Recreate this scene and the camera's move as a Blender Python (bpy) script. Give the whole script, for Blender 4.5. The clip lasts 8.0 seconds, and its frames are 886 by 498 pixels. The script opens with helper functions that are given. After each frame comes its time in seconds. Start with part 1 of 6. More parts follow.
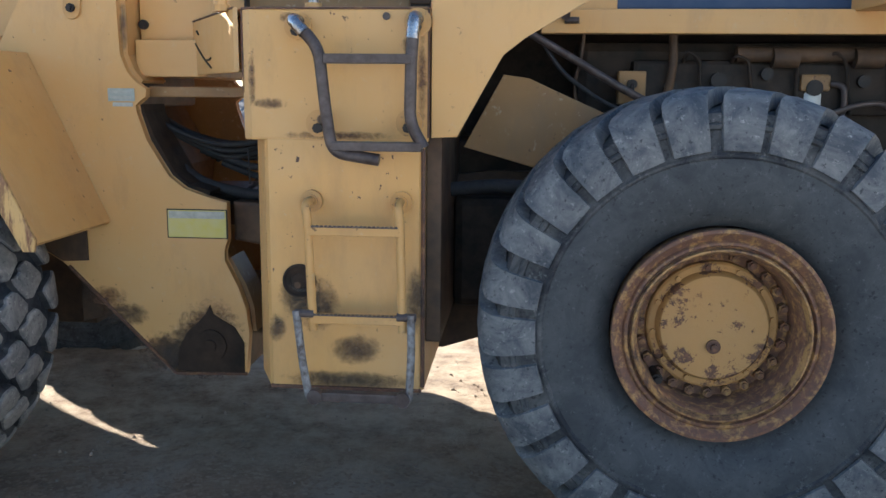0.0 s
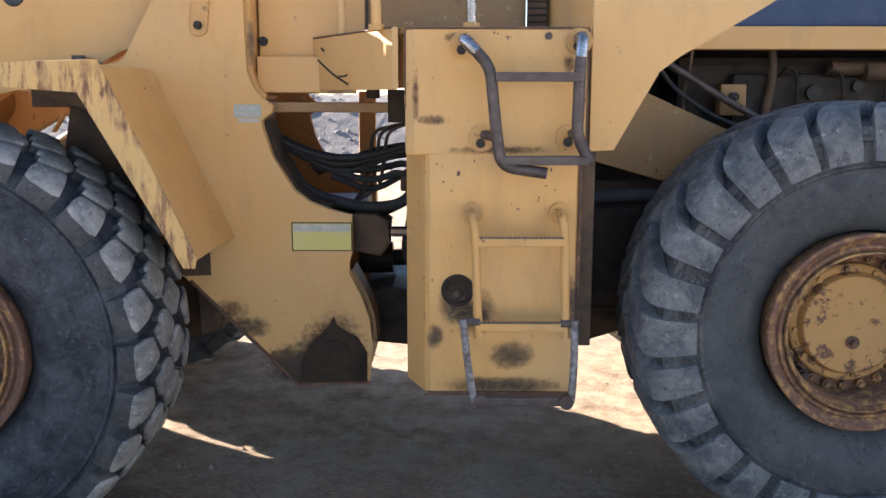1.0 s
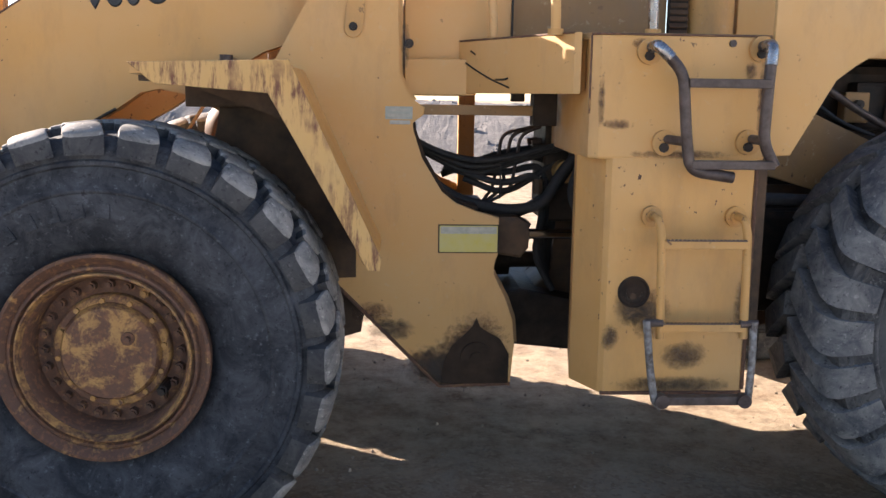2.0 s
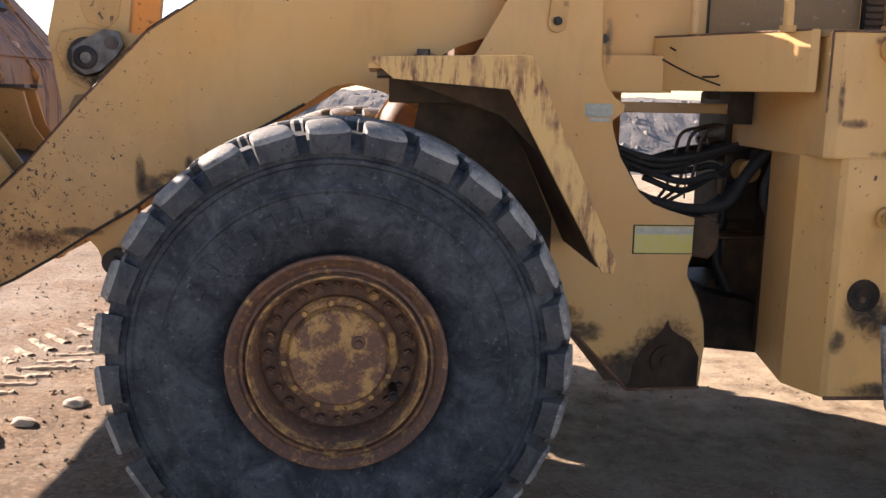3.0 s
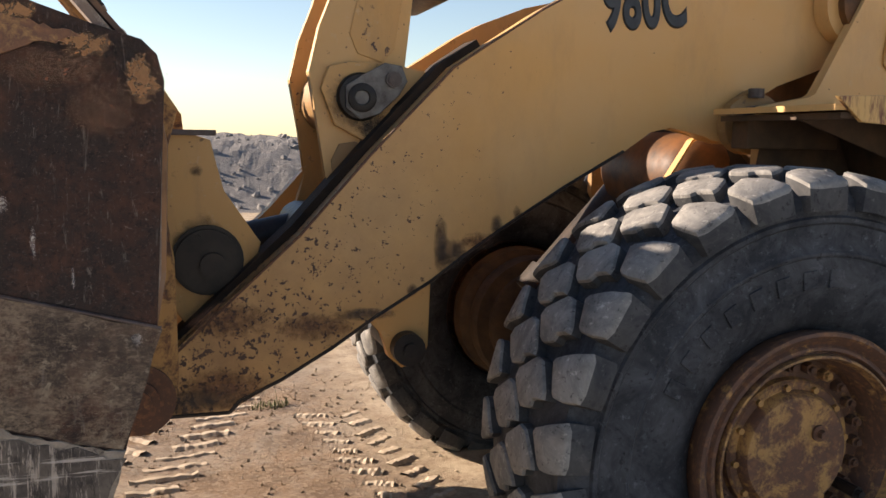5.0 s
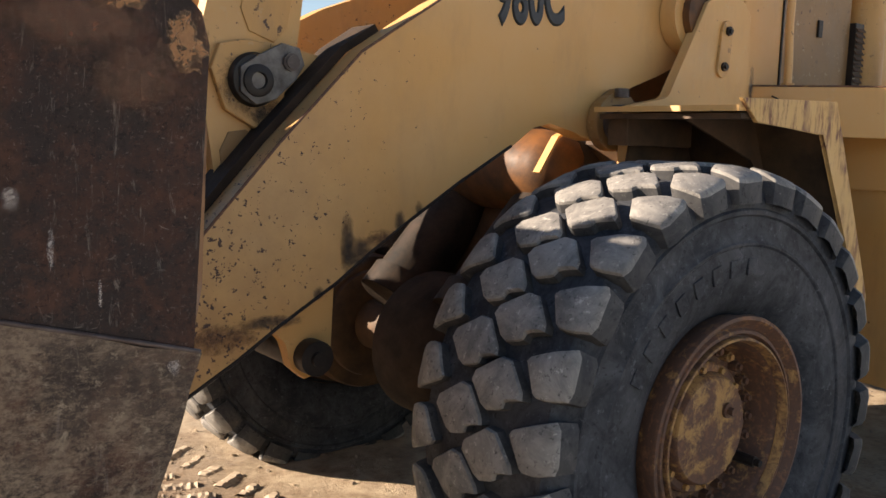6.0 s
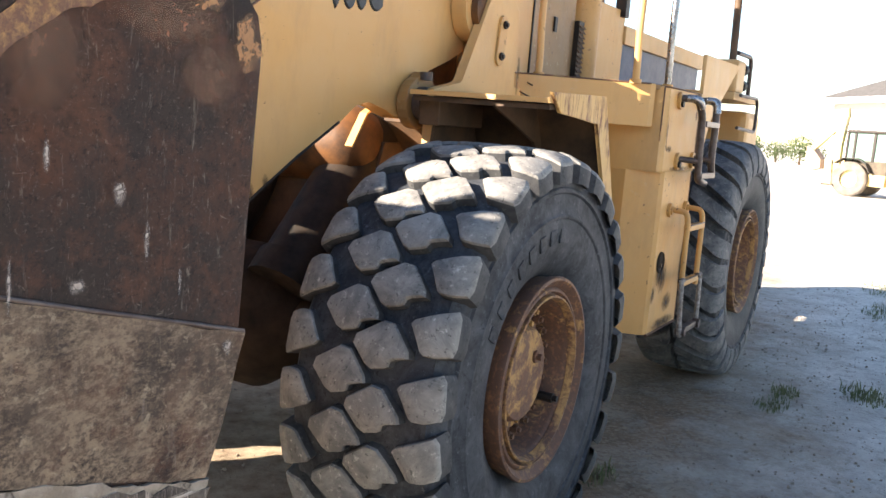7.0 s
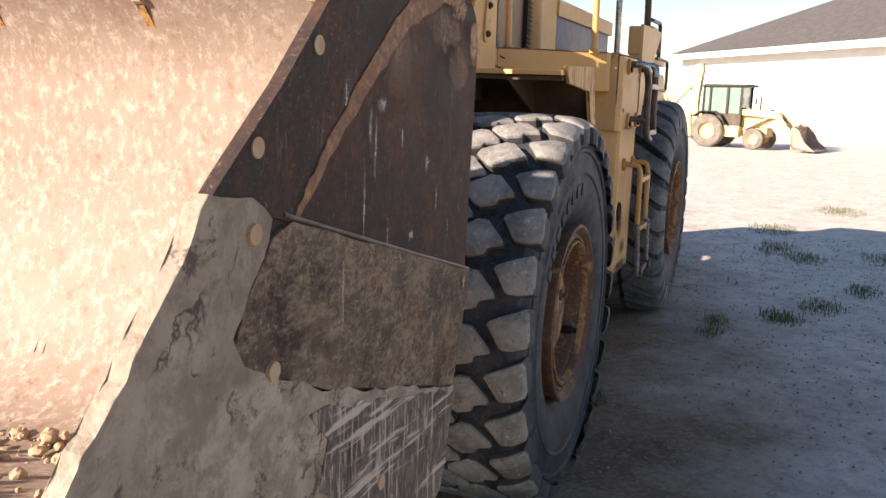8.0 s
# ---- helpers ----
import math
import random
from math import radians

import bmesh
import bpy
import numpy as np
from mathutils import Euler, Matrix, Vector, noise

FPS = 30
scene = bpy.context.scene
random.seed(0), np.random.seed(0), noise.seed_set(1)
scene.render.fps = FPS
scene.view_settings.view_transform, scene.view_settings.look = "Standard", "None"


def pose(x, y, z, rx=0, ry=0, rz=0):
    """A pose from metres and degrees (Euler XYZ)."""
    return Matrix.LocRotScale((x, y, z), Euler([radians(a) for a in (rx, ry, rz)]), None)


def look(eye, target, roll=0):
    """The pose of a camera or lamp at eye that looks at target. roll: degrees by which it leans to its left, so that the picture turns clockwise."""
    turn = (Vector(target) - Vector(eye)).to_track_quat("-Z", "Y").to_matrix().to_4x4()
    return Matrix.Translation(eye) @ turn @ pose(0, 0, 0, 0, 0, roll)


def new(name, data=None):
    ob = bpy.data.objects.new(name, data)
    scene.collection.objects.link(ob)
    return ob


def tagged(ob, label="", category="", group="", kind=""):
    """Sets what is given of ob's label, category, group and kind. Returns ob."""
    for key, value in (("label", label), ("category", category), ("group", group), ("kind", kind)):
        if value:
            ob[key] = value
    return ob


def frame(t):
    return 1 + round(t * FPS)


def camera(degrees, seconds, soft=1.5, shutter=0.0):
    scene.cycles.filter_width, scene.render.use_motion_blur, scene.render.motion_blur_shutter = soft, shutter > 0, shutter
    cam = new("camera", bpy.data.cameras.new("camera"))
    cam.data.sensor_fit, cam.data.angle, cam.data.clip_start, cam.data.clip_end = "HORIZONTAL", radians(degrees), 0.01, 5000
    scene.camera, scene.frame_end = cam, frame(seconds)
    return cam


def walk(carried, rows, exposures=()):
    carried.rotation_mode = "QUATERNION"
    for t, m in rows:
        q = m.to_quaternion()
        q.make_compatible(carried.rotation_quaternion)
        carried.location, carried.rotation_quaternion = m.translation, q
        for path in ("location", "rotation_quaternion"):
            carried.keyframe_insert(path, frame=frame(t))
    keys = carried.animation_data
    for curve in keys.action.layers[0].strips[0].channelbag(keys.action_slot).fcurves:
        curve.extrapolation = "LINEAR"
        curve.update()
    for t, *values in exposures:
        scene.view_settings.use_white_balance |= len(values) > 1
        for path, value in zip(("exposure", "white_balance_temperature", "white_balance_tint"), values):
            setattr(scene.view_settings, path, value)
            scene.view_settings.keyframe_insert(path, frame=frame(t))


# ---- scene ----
cam = camera(52.8, 8.0)
PATH = [
    (0, (-0.035, 0.021, 1.705), (-0.21, 1.983, 1.36), 0.5),
    (0.5, (-0.476, -0.073, 1.729), (-0.581, 1.892, 1.367), 1.0),
    (1, (-0.912, -0.157, 1.747), (-0.927, 1.815, 1.411), 0.1),
    (2.3, (-2.112, -0.166, 1.748), (-1.983, 1.802, 1.417), 1.2),
    (2.5, (-2.278, -0.135, 1.745), (-2.154, 1.831, 1.404), 1.6),
    (3, (-2.794, -0.002, 1.743), (-2.647, 1.963, 1.399), 1.2),
    (3.5, (-3.264, 0.13, 1.761), (-3.011, 2.083, 1.413), 0.6),
    (4, (-3.77, 0.358, 1.745), (-3.466, 2.315, 1.47), 0.5),
    (4.5, (-4.266, 0.659, 1.708), (-3.93, 2.617, 1.48), 1.0),
    (4.7, (-4.493, 0.79, 1.732), (-4.078, 2.732, 1.493), 0.9),
    (5.8, (-5.301, 1.399, 1.689), (-4.21, 3.061, 1.463), 1.6),
    (6, (-5.423, 1.502, 1.687), (-4.2, 3.068, 1.451), 1.9),
    (6.5, (-5.695, 1.715, 1.722), (-4.168, 2.982, 1.467), 3.6),
    (7, (-6.067, 1.845, 1.739), (-4.346, 2.822, 1.447), 4.6),
    (7.5, (-6.39, 2.041, 1.75), (-4.597, 2.858, 1.407), 3.6),
    (8, (-6.826, 2.28, 1.724), (-4.985, 2.983, 1.381), 2.1),
]
walk(cam, [(t, look(eye, target, roll)) for t, eye, target, roll in PATH],
     exposures=[(0.0, 2.23, 5600, 10), (0.5, 2.8, 5600, 14), (1.0, 2.43, 6050, 17), (2.5, 2.07, 6400, 20), (3.0, 1.92, 6500, 21), (3.5, 1.67, 6500, 19), (4.0, 2.07, 6550, 19), (4.5, 1.37, 6600, 18), (6.0, 1.52, 6850, 16), (6.5, 2.18, 6800, 15), (7.0, 2.42, 6350, 13), (7.5, 2.12, 6450, 13), (8.0, 1.55, 6600, 19)])


# ---- light ----
SUN_AZ = (-0.79, 0.61)          # towards the sun, on the ground plan
SUN_EL = 22.5
world = bpy.data.worlds.new("sky")
scene.world = world
world.use_nodes = True
wn = world.node_tree
sky = wn.nodes.new("ShaderNodeTexSky")
sky.sky_type = "NISHITA"
sky.sun_disc = False
sky.sun_elevation = radians(SUN_EL)
sky.sun_rotation = math.atan2(SUN_AZ[0], SUN_AZ[1])
sky.dust_density = 0.1
sky.ozone_density = 1.4
wn.links.new(sky.outputs[0], wn.nodes["Background"].inputs[0])
wn.nodes["Background"].inputs[1].default_value = 0.06
sun = new("sun", bpy.data.lights.new("sun", "SUN"))
sun.data.energy = 5.0
sun.data.angle = radians(0.5)
sun.data.color = (1.0, 0.87, 0.70)
_e = radians(SUN_EL)
sun.matrix_world = look((SUN_AZ[0] * 30, SUN_AZ[1] * 30, 30 * math.tan(_e)), (0, 0, 0))


# ---- materials ----
class Mat:
    """Small builder for node materials in object space metres."""

    def __init__(self, name, rough=0.6, metal=0.0, spec=0.5):
        self.m = bpy.data.materials.new(name)
        self.m.use_nodes = True
        self.t = self.m.node_tree
        self.b = self.t.nodes["Principled BSDF"]
        self.b.inputs["Roughness"].default_value = rough
        self.b.inputs["Metallic"].default_value = metal
        self.b.inputs["Specular IOR Level"].default_value = spec
        geo = self.t.nodes.new("ShaderNodeNewGeometry")
        self.pos = geo.outputs["Position"]
        self.nor = geo.outputs["Normal"]

    def link(self, a, b):
        self.t.links.new(a, b)

    def node(self, kind):
        return self.t.nodes.new(kind)

    def noise(self, scale, detail=4, rough=0.6, stretch=None, warp=0.0):
        n = self.node("ShaderNodeTexNoise")
        n.inputs["Scale"].default_value = scale
        n.inputs["Detail"].default_value = detail
        n.inputs["Roughness"].default_value = rough
        n.inputs["Distortion"].default_value = warp
        src = self.pos
        if stretch:
            mp = self.node("ShaderNodeMapping")
            mp.inputs["Scale"].default_value = stretch
            self.link(self.pos, mp.inputs[0])
            src = mp.outputs[0]
        self.link(src, n.inputs["Vector"])
        return n.outputs["Fac"]

    def ramp(self, fac, lo, hi):
        r = self.node("ShaderNodeMapRange")
        r.inputs["From Min"].default_value = lo
        r.inputs["From Max"].default_value = hi
        self.link(fac, r.inputs["Value"])
        return r.outputs["Result"]

    def mul(self, a, b):
        n = self.node("ShaderNodeMath")
        n.operation = "MULTIPLY"
        for i, v in enumerate((a, b)):
            if isinstance(v, (int, float)):
                n.inputs[i].default_value = v
            else:
                self.link(v, n.inputs[i])
        return n.outputs[0]

    def mix(self, fac, a, b):
        n = self.node("ShaderNodeMix")
        n.data_type = "RGBA"
        if isinstance(fac, (int, float)):
            n.inputs[0].default_value = fac
        else:
            self.link(fac, n.inputs[0])
        for i, v in ((6, a), (7, b)):
            if isinstance(v, tuple):
                n.inputs[i].default_value = (*v, 1)
            else:
                self.link(v, n.inputs[i])
        return n.outputs[2]

    def color(self, c):
        if isinstance(c, tuple):
            self.b.inputs["Base Color"].default_value = (*c, 1)
        else:
            self.link(c, self.b.inputs["Base Color"])
        return self

    def rough(self, fac, lo, hi):
        r = self.node("ShaderNodeMapRange")
        r.inputs["To Min"].default_value = lo
        r.inputs["To Max"].default_value = hi
        self.link(fac, r.inputs["Value"])
        self.link(r.outputs[0], self.b.inputs["Roughness"])
        return self

    def bump(self, fac, strength=0.3, dist=0.01):
        n = self.node("ShaderNodeBump")
        n.inputs["Strength"].default_value = strength
        n.inputs["Distance"].default_value = dist
        self.link(fac, n.inputs["Height"])
        old = self.b.inputs["Normal"].links
        if old:
            self.link(old[0].from_socket, n.inputs["Normal"])
        self.link(n.outputs[0], self.b.inputs["Normal"])
        return self


def paint(name, base, faded, rust=0.5, grime=0.35):
    """Weathered machine enamel: fading, dust, scuffs, chips to rust."""
    m = Mat(name, 0.45)
    c = m.mix(m.ramp(m.noise(1.3, 5), 0.35, 0.7), base, faded)
    c = m.mix(m.mul(m.ramp(m.noise(5, 8, 0.7, (1, 1, 0.35)), 0.5, 0.8), grime), c, (0.20, 0.13, 0.07))
    c = m.mix(m.mul(m.ramp(m.noise(26, 6, 0.7), 0.6, 0.72), grime * 0.8), c, (0.55, 0.42, 0.26))
    chips = m.ramp(m.noise(34, 3, 0.55), 0.715 - 0.06 * rust, 0.735 - 0.06 * rust)
    zone = m.ramp(m.noise(2.2, 3), 0.42, 0.6)
    c = m.mix(m.mul(chips, zone), c, (0.075, 0.035, 0.02))
    m.color(c)
    m.rough(m.noise(9, 6), 0.35, 0.72)
    m.bump(m.noise(3, 3), 0.12, 0.02)
    m.bump(chips, -0.25, 0.002)
    return m.m


yellow = paint("yellow_enamel", (0.62, 0.335, 0.098), (0.60, 0.365, 0.15), 0.35)
yellow_worn = paint("worn_yellow_enamel", (0.56, 0.29, 0.078), (0.54, 0.315, 0.115), 1.3, 0.6)
yellow_dirty = paint("dirty_yellow_enamel", (0.36, 0.195, 0.06), (0.21, 0.12, 0.05), 1.0, 0.8)


def boom_paint():
    """Enamel that is bitten by rust specks towards the bucket end of the arm."""
    m = Mat("rust_speckled_boom_enamel", 0.45)
    c = m.mix(m.ramp(m.noise(1.3, 5), 0.35, 0.7), (0.62, 0.335, 0.098), (0.60, 0.365, 0.15))
    c = m.mix(m.mul(m.ramp(m.noise(5, 8, 0.7, (1, 1, 0.35)), 0.5, 0.8), 0.3), c, (0.20, 0.13, 0.07))
    sx = m.node("ShaderNodeSeparateXYZ")
    m.link(m.pos, sx.inputs[0])
    wear = m.ramp(sx.outputs[0], -3.4, -4.85)
    wob = m.mul(wear, m.ramp(m.noise(3.2, 6, 0.7), 0.30, 0.62))
    c = m.mix(m.mul(wob, 0.85), c, (0.25, 0.125, 0.048))
    add = m.node("ShaderNodeMath")
    add.operation = "MULTIPLY_ADD"
    m.link(wear, add.inputs[0])
    add.inputs[1].default_value = 0.20
    m.link(m.noise(48, 5, 0.65), add.inputs[2])
    chips = m.ramp(add.outputs[0], 0.71, 0.735)
    c = m.mix(chips, c, (0.060, 0.028, 0.017))
    m.color(c)
    m.rough(m.noise(9, 6), 0.35, 0.72)
    m.bump(m.noise(3, 3), 0.12, 0.02)
    m.bump(chips, -0.25, 0.002)
    return m.m


boom_yellow = boom_paint()


def rusty_yellow(name, rust_amt, fine=13, crisp=0.12, lift=1.0):
    m = Mat(name, 0.7)
    a = m.mix(m.noise(6, 6), (0.47, 0.24, 0.065), (0.40, 0.235, 0.09))
    r = m.mix(m.noise(14, 8, 0.7), tuple(v * lift for v in (0.150, 0.066, 0.034)), tuple(v * lift for v in (0.055, 0.033, 0.025)))
    r = m.mix(m.ramp(m.noise(40, 5), 0.5, 0.75), r, (0.25, 0.115, 0.052))
    f = m.noise(fine, 9, 0.75, warp=0.3)
    c = m.mix(m.ramp(f, 0.60 - rust_amt * 0.30, 0.60 + crisp - rust_amt * 0.30), a, r)
    m.color(c)
    m.rough(m.noise(20, 5), 0.55, 0.9)
    m.bump(m.noise(60, 6, 0.7), 0.35, 0.004)
    return m.m


rim_rust = rusty_yellow("rusted_rim_paint", 0.92)
rim_light = rusty_yellow("rusted_rear_rim_paint", 0.78, 22, 0.14, 1.35)
hub_paint = rusty_yellow("flaking_hub_paint", 0.20, 10, 0.03, 1.1)
hub_rusty = rusty_yellow("rust_bitten_hub_paint", 0.60, 11, 0.10, 1.25)
ring_paint = rusty_yellow("ring_paint", 0.66, 16, 0.16)
seam_rust = rusty_yellow("flaking_seam_rust", 1.0, 40, 0.22, 1.35)
boss_rust = rusty_yellow("oily_rust", 1.0)


def streaked():
    """Fender edge: yellow with rust streaks running down."""
    m = Mat("rust_streaked_yellow", 0.6)
    a = m.mix(m.noise(4, 5), (0.62, 0.35, 0.10), (0.55, 0.36, 0.15))
    s = m.ramp(m.noise(38, 7, 0.75, (1, 1, 0.16)), 0.47, 0.58)
    z = m.ramp(m.noise(3.6, 5, 0.6), 0.34, 0.50)
    m.color(m.mix(m.mul(s, z), a, (0.17, 0.07, 0.035)))
    m.rough(m.noise(15), 0.5, 0.85)
    m.bump(s, -0.2, 0.003)
    return m.m


streak = streaked()


def rubber(name, base, dust, pale):
    m = Mat(name, 0.75, 0, 0.35)
    c = m.mix(m.noise(3.5, 6), base, tuple(v * 1.9 for v in base))
    c = m.mix(m.mul(m.ramp(m.noise(7, 9, 0.75, warp=0.6), 0.40, 0.70), dust), c, pale)
    c = m.mix(m.mul(m.ramp(m.noise(38, 6, 0.75), 0.58, 0.72), dust), c, tuple(v * 1.5 for v in pale))
    m.color(c)
    m.rough(m.noise(12), 0.55, 0.9)
    nick = m.ramp(m.noise(52, 5, 0.7), 0.60, 0.64)
    c = m.mix(m.mul(nick, 0.7), c, tuple(v * 0.5 for v in base))
    m.color(c)
    m.bump(m.noise(70, 6, 0.7), 0.3, 0.003)
    m.bump(m.noise(9, 4), 0.25, 0.012)
    m.bump(nick, -0.4, 0.003)
    return m.m


tyre_rubber = rubber("tyre_rubber", (0.009, 0.011, 0.015), 0.85, (0.085, 0.090, 0.100))
groove_rubber = rubber("groove_rubber", (0.022, 0.023, 0.026), 0.6, (0.12, 0.115, 0.105))
tread_rubber = rubber("dusty_tread_rubber", (0.095, 0.092, 0.088), 0.92, (0.37, 0.35, 0.315))
# caked rubber between the rear bars, darkened so the gaps look deeper
old_rubber = rubber("caked_gap_shade_rubber", (0.013, 0.014, 0.017), 0.7, (0.15, 0.145, 0.135))
side_rubber = rubber("dull_sidewall_rubber", (0.028, 0.030, 0.032), 0.5, (0.11, 0.11, 0.105))
bar_rubber = rubber("worn_bar_rubber", (0.044, 0.047, 0.052), 0.9, (0.24, 0.23, 0.215))
hose_rubber = rubber("hose_rubber", (0.016, 0.016, 0.017), 0.3, (0.09, 0.085, 0.08))


def bucket_steel(name, pale, scale=1.0):
    m = Mat(name, 0.68, 0.0, 0.15)
    c = m.mix(m.noise(1.8, 6, 0.6), (0.021, 0.018, 0.018), (0.048, 0.033, 0.027))
    c = m.mix(m.ramp(m.noise(2.6, 8, 0.75), 0.50, 0.72), c, (0.090, 0.038, 0.022))
    sc = m.ramp(m.noise(46, 5, 0.75, (1, 1, 0.15), 1.2), 0.60, 0.70)
    c = m.mix(m.mul(sc, 0.40), c, (0.26, 0.225, 0.19))
    c = m.mix(m.mul(m.ramp(m.noise(8, 9, 0.78, warp=0.2), 0.50, 0.62), 0.55), c, (0.105, 0.048, 0.030))
    c = m.mix(m.mul(m.ramp(m.noise(24, 8, 0.8), 0.52, 0.66), 0.6), c, (0.020, 0.016, 0.016))
    c = m.mix(m.mul(m.ramp(m.noise(105, 5, 0.8), 0.58, 0.66), 0.35), c, (0.22, 0.17, 0.14))
    c = m.mix(m.mul(m.ramp(m.noise(70, 7, 0.85), 0.54, 0.62), 0.7), c, (0.014, 0.012, 0.012))
    if pale > 0.3:
        c = m.mix(m.mul(m.ramp(m.noise(4, 8, 0.7, warp=0.5), 0.40, 0.62), 0.55), c, (0.19, 0.14, 0.10))
        c = m.mix(m.mul(m.ramp(m.noise(30, 9, 0.85, (0.6, 1, 1.2)), 0.49, 0.60), 0.6), c, (0.27, 0.205, 0.14))
        h = m.ramp(m.noise(60, 7, 0.8, (0.35, 1, 1.6), 0.4), 0.56, 0.66)
        c = m.mix(m.mul(h, 0.75), c, (0.045, 0.035, 0.03))
    if pale > 0.3:
        g = m.ramp(m.noise(62, 8, 0.85, (0.8, 1, 1.1)), 0.46, 0.56)
        c = m.mix(m.mul(m.mul(g, m.ramp(m.noise(4.5, 7, 0.75), 0.42, 0.60)), 0.85), c, (0.25, 0.185, 0.125))
    p = m.ramp(m.noise(44, 9, 0.8, (0.8, 1, 1.0), 0.2), 0.66 - pale * 0.18, 0.76 - pale * 0.18)
    c = m.mix(m.mul(p, 0.3 + 0.6 * pale), c, (0.38, 0.31, 0.22))
    m.color(c)
    for k, s in enumerate(((1, 1, 0.2), (0.4, 1, 0.8))):
        fine = m.ramp(m.noise(70 - 25 * k, 6, 0.7, s, 2.6), 0.64, 0.70)
        c = m.mix(m.mul(fine, 0.4), c, (0.28, 0.23, 0.19))
    m.color(c)
    m.rough(m.noise(16, 6), 0.50, 0.85)
    m.bump(m.noise(28, 8, 0.7), 0.25, 0.006)
    return m.m


steel_dark = bucket_steel("dark_scraped_steel", 0.05)
steel_pale = bucket_steel("muddy_scraped_steel", 0.56)


def caked():
    """Dried mud skin: pale crust, thin cracks, bald dark spots."""
    m = Mat("mud_caked_steel", 0.9, 0.0, 0.25)
    c = m.mix(m.ramp(m.noise(3.2, 9, 0.7, warp=0.5), 0.35, 0.65), (0.24, 0.195, 0.15), (0.42, 0.36, 0.29))
    c = m.mix(m.mul(m.ramp(m.noise(36, 8, 0.8), 0.48, 0.72), 0.45), c, (0.19, 0.155, 0.12))
    c = m.mix(m.mul(m.ramp(m.noise(15, 8, 0.75, warp=0.3), 0.44, 0.58), 0.7), c, (0.18, 0.145, 0.11))
    ab = m.node("ShaderNodeMath")
    ab.operation = "ABSOLUTE"
    sb = m.node("ShaderNodeMath")
    sb.operation = "SUBTRACT"
    m.link(m.noise(2.3, 7, 0.55), sb.inputs[0])
    sb.inputs[1].default_value = 0.5
    m.link(sb.outputs[0], ab.inputs[0])
    crack = m.mul(m.ramp(ab.outputs[0], 0.0075, 0.001), m.ramp(m.noise(6, 3), 0.48, 0.56))
    c = m.mix(m.mul(crack, 0.85), c, (0.055, 0.043, 0.035))
    bald = m.ramp(m.noise(11, 9, 0.78, warp=0.4), 0.565, 0.62)
    c = m.mix(m.mul(bald, 0.85), c, (0.075, 0.06, 0.05))
    m.color(c)
    m.bump(m.noise(5, 6, 0.6), 0.5, 0.03)
    m.bump(m.noise(40, 8, 0.75), 0.6, 0.006)
    m.bump(crack, -0.6, 0.006)
    m.bump(bald, -0.6, 0.005)
    return m.m


def raked():
    """Crust scratched through to the steel, mostly up and down."""
    m = Mat("scratched_mud_crust", 0.8, 0.0, 0.35)
    c = m.mix(m.ramp(m.noise(12, 7, 0.7), 0.35, 0.62), (0.055, 0.045, 0.040), (0.15, 0.125, 0.10))
    v = m.ramp(m.noise(62, 6, 0.75, (1, 1, 0.10)), 0.53, 0.60)
    c = m.mix(m.mul(v, 0.8), c, (0.46, 0.39, 0.32))
    d = m.ramp(m.noise(46, 7, 0.8, (1, 1, 0.35), 0.3), 0.52, 0.58)
    c = m.mix(m.mul(d, 0.8), c, (0.04, 0.032, 0.028))
    h = m.ramp(m.noise(26, 6, 0.7, (0.06, 1, 1)), 0.56, 0.60)
    c = m.mix(m.mul(h, 0.8), c, (0.52, 0.46, 0.40))
    m.color(c)
    m.bump(v, 0.5, 0.004)
    m.bump(m.noise(50, 7, 0.75), 0.4, 0.005)
    return m.m


steel_raked = raked()
steel_mud = caked()


def simple(name, a, b, scale, rough, metal=0.0, bump=0.15):
    m = Mat(name, rough, metal, 0.5 if metal > 0.5 else 0.28)
    m.color(m.mix(m.ramp(m.noise(scale, 7, 0.65), 0.35, 0.68), a, b))
    m.rough(m.noise(scale * 3), max(0.05, rough - 0.15), min(1, rough + 0.15))
    m.bump(m.noise(scale * 6, 5), bump, 0.004)
    return m.m


def inside_steel():
    m = Mat("dusty_bucket_inside", 0.75, 0.1)
    c = m.mix(m.ramp(m.noise(1.6, 6, 0.6), 0.35, 0.65), (0.20, 0.14, 0.104), (0.26, 0.20, 0.158))
    c = m.mix(m.mul(m.ramp(m.noise(34, 8, 0.8, (1, 1, 0.7), 0.15), 0.50, 0.64), 0.8), c, (0.42, 0.355, 0.29))
    c = m.mix(m.mul(m.ramp(m.noise(17, 7, 0.75), 0.55, 0.70), 0.8), c, (0.17, 0.085, 0.05))
    m.color(c)
    m.bump(m.noise(40, 7, 0.7), 0.4, 0.006)
    return m.m


bucket_inside = inside_steel()
rust_yellow = rusty_yellow("rusting_yellow_paint", 0.5)


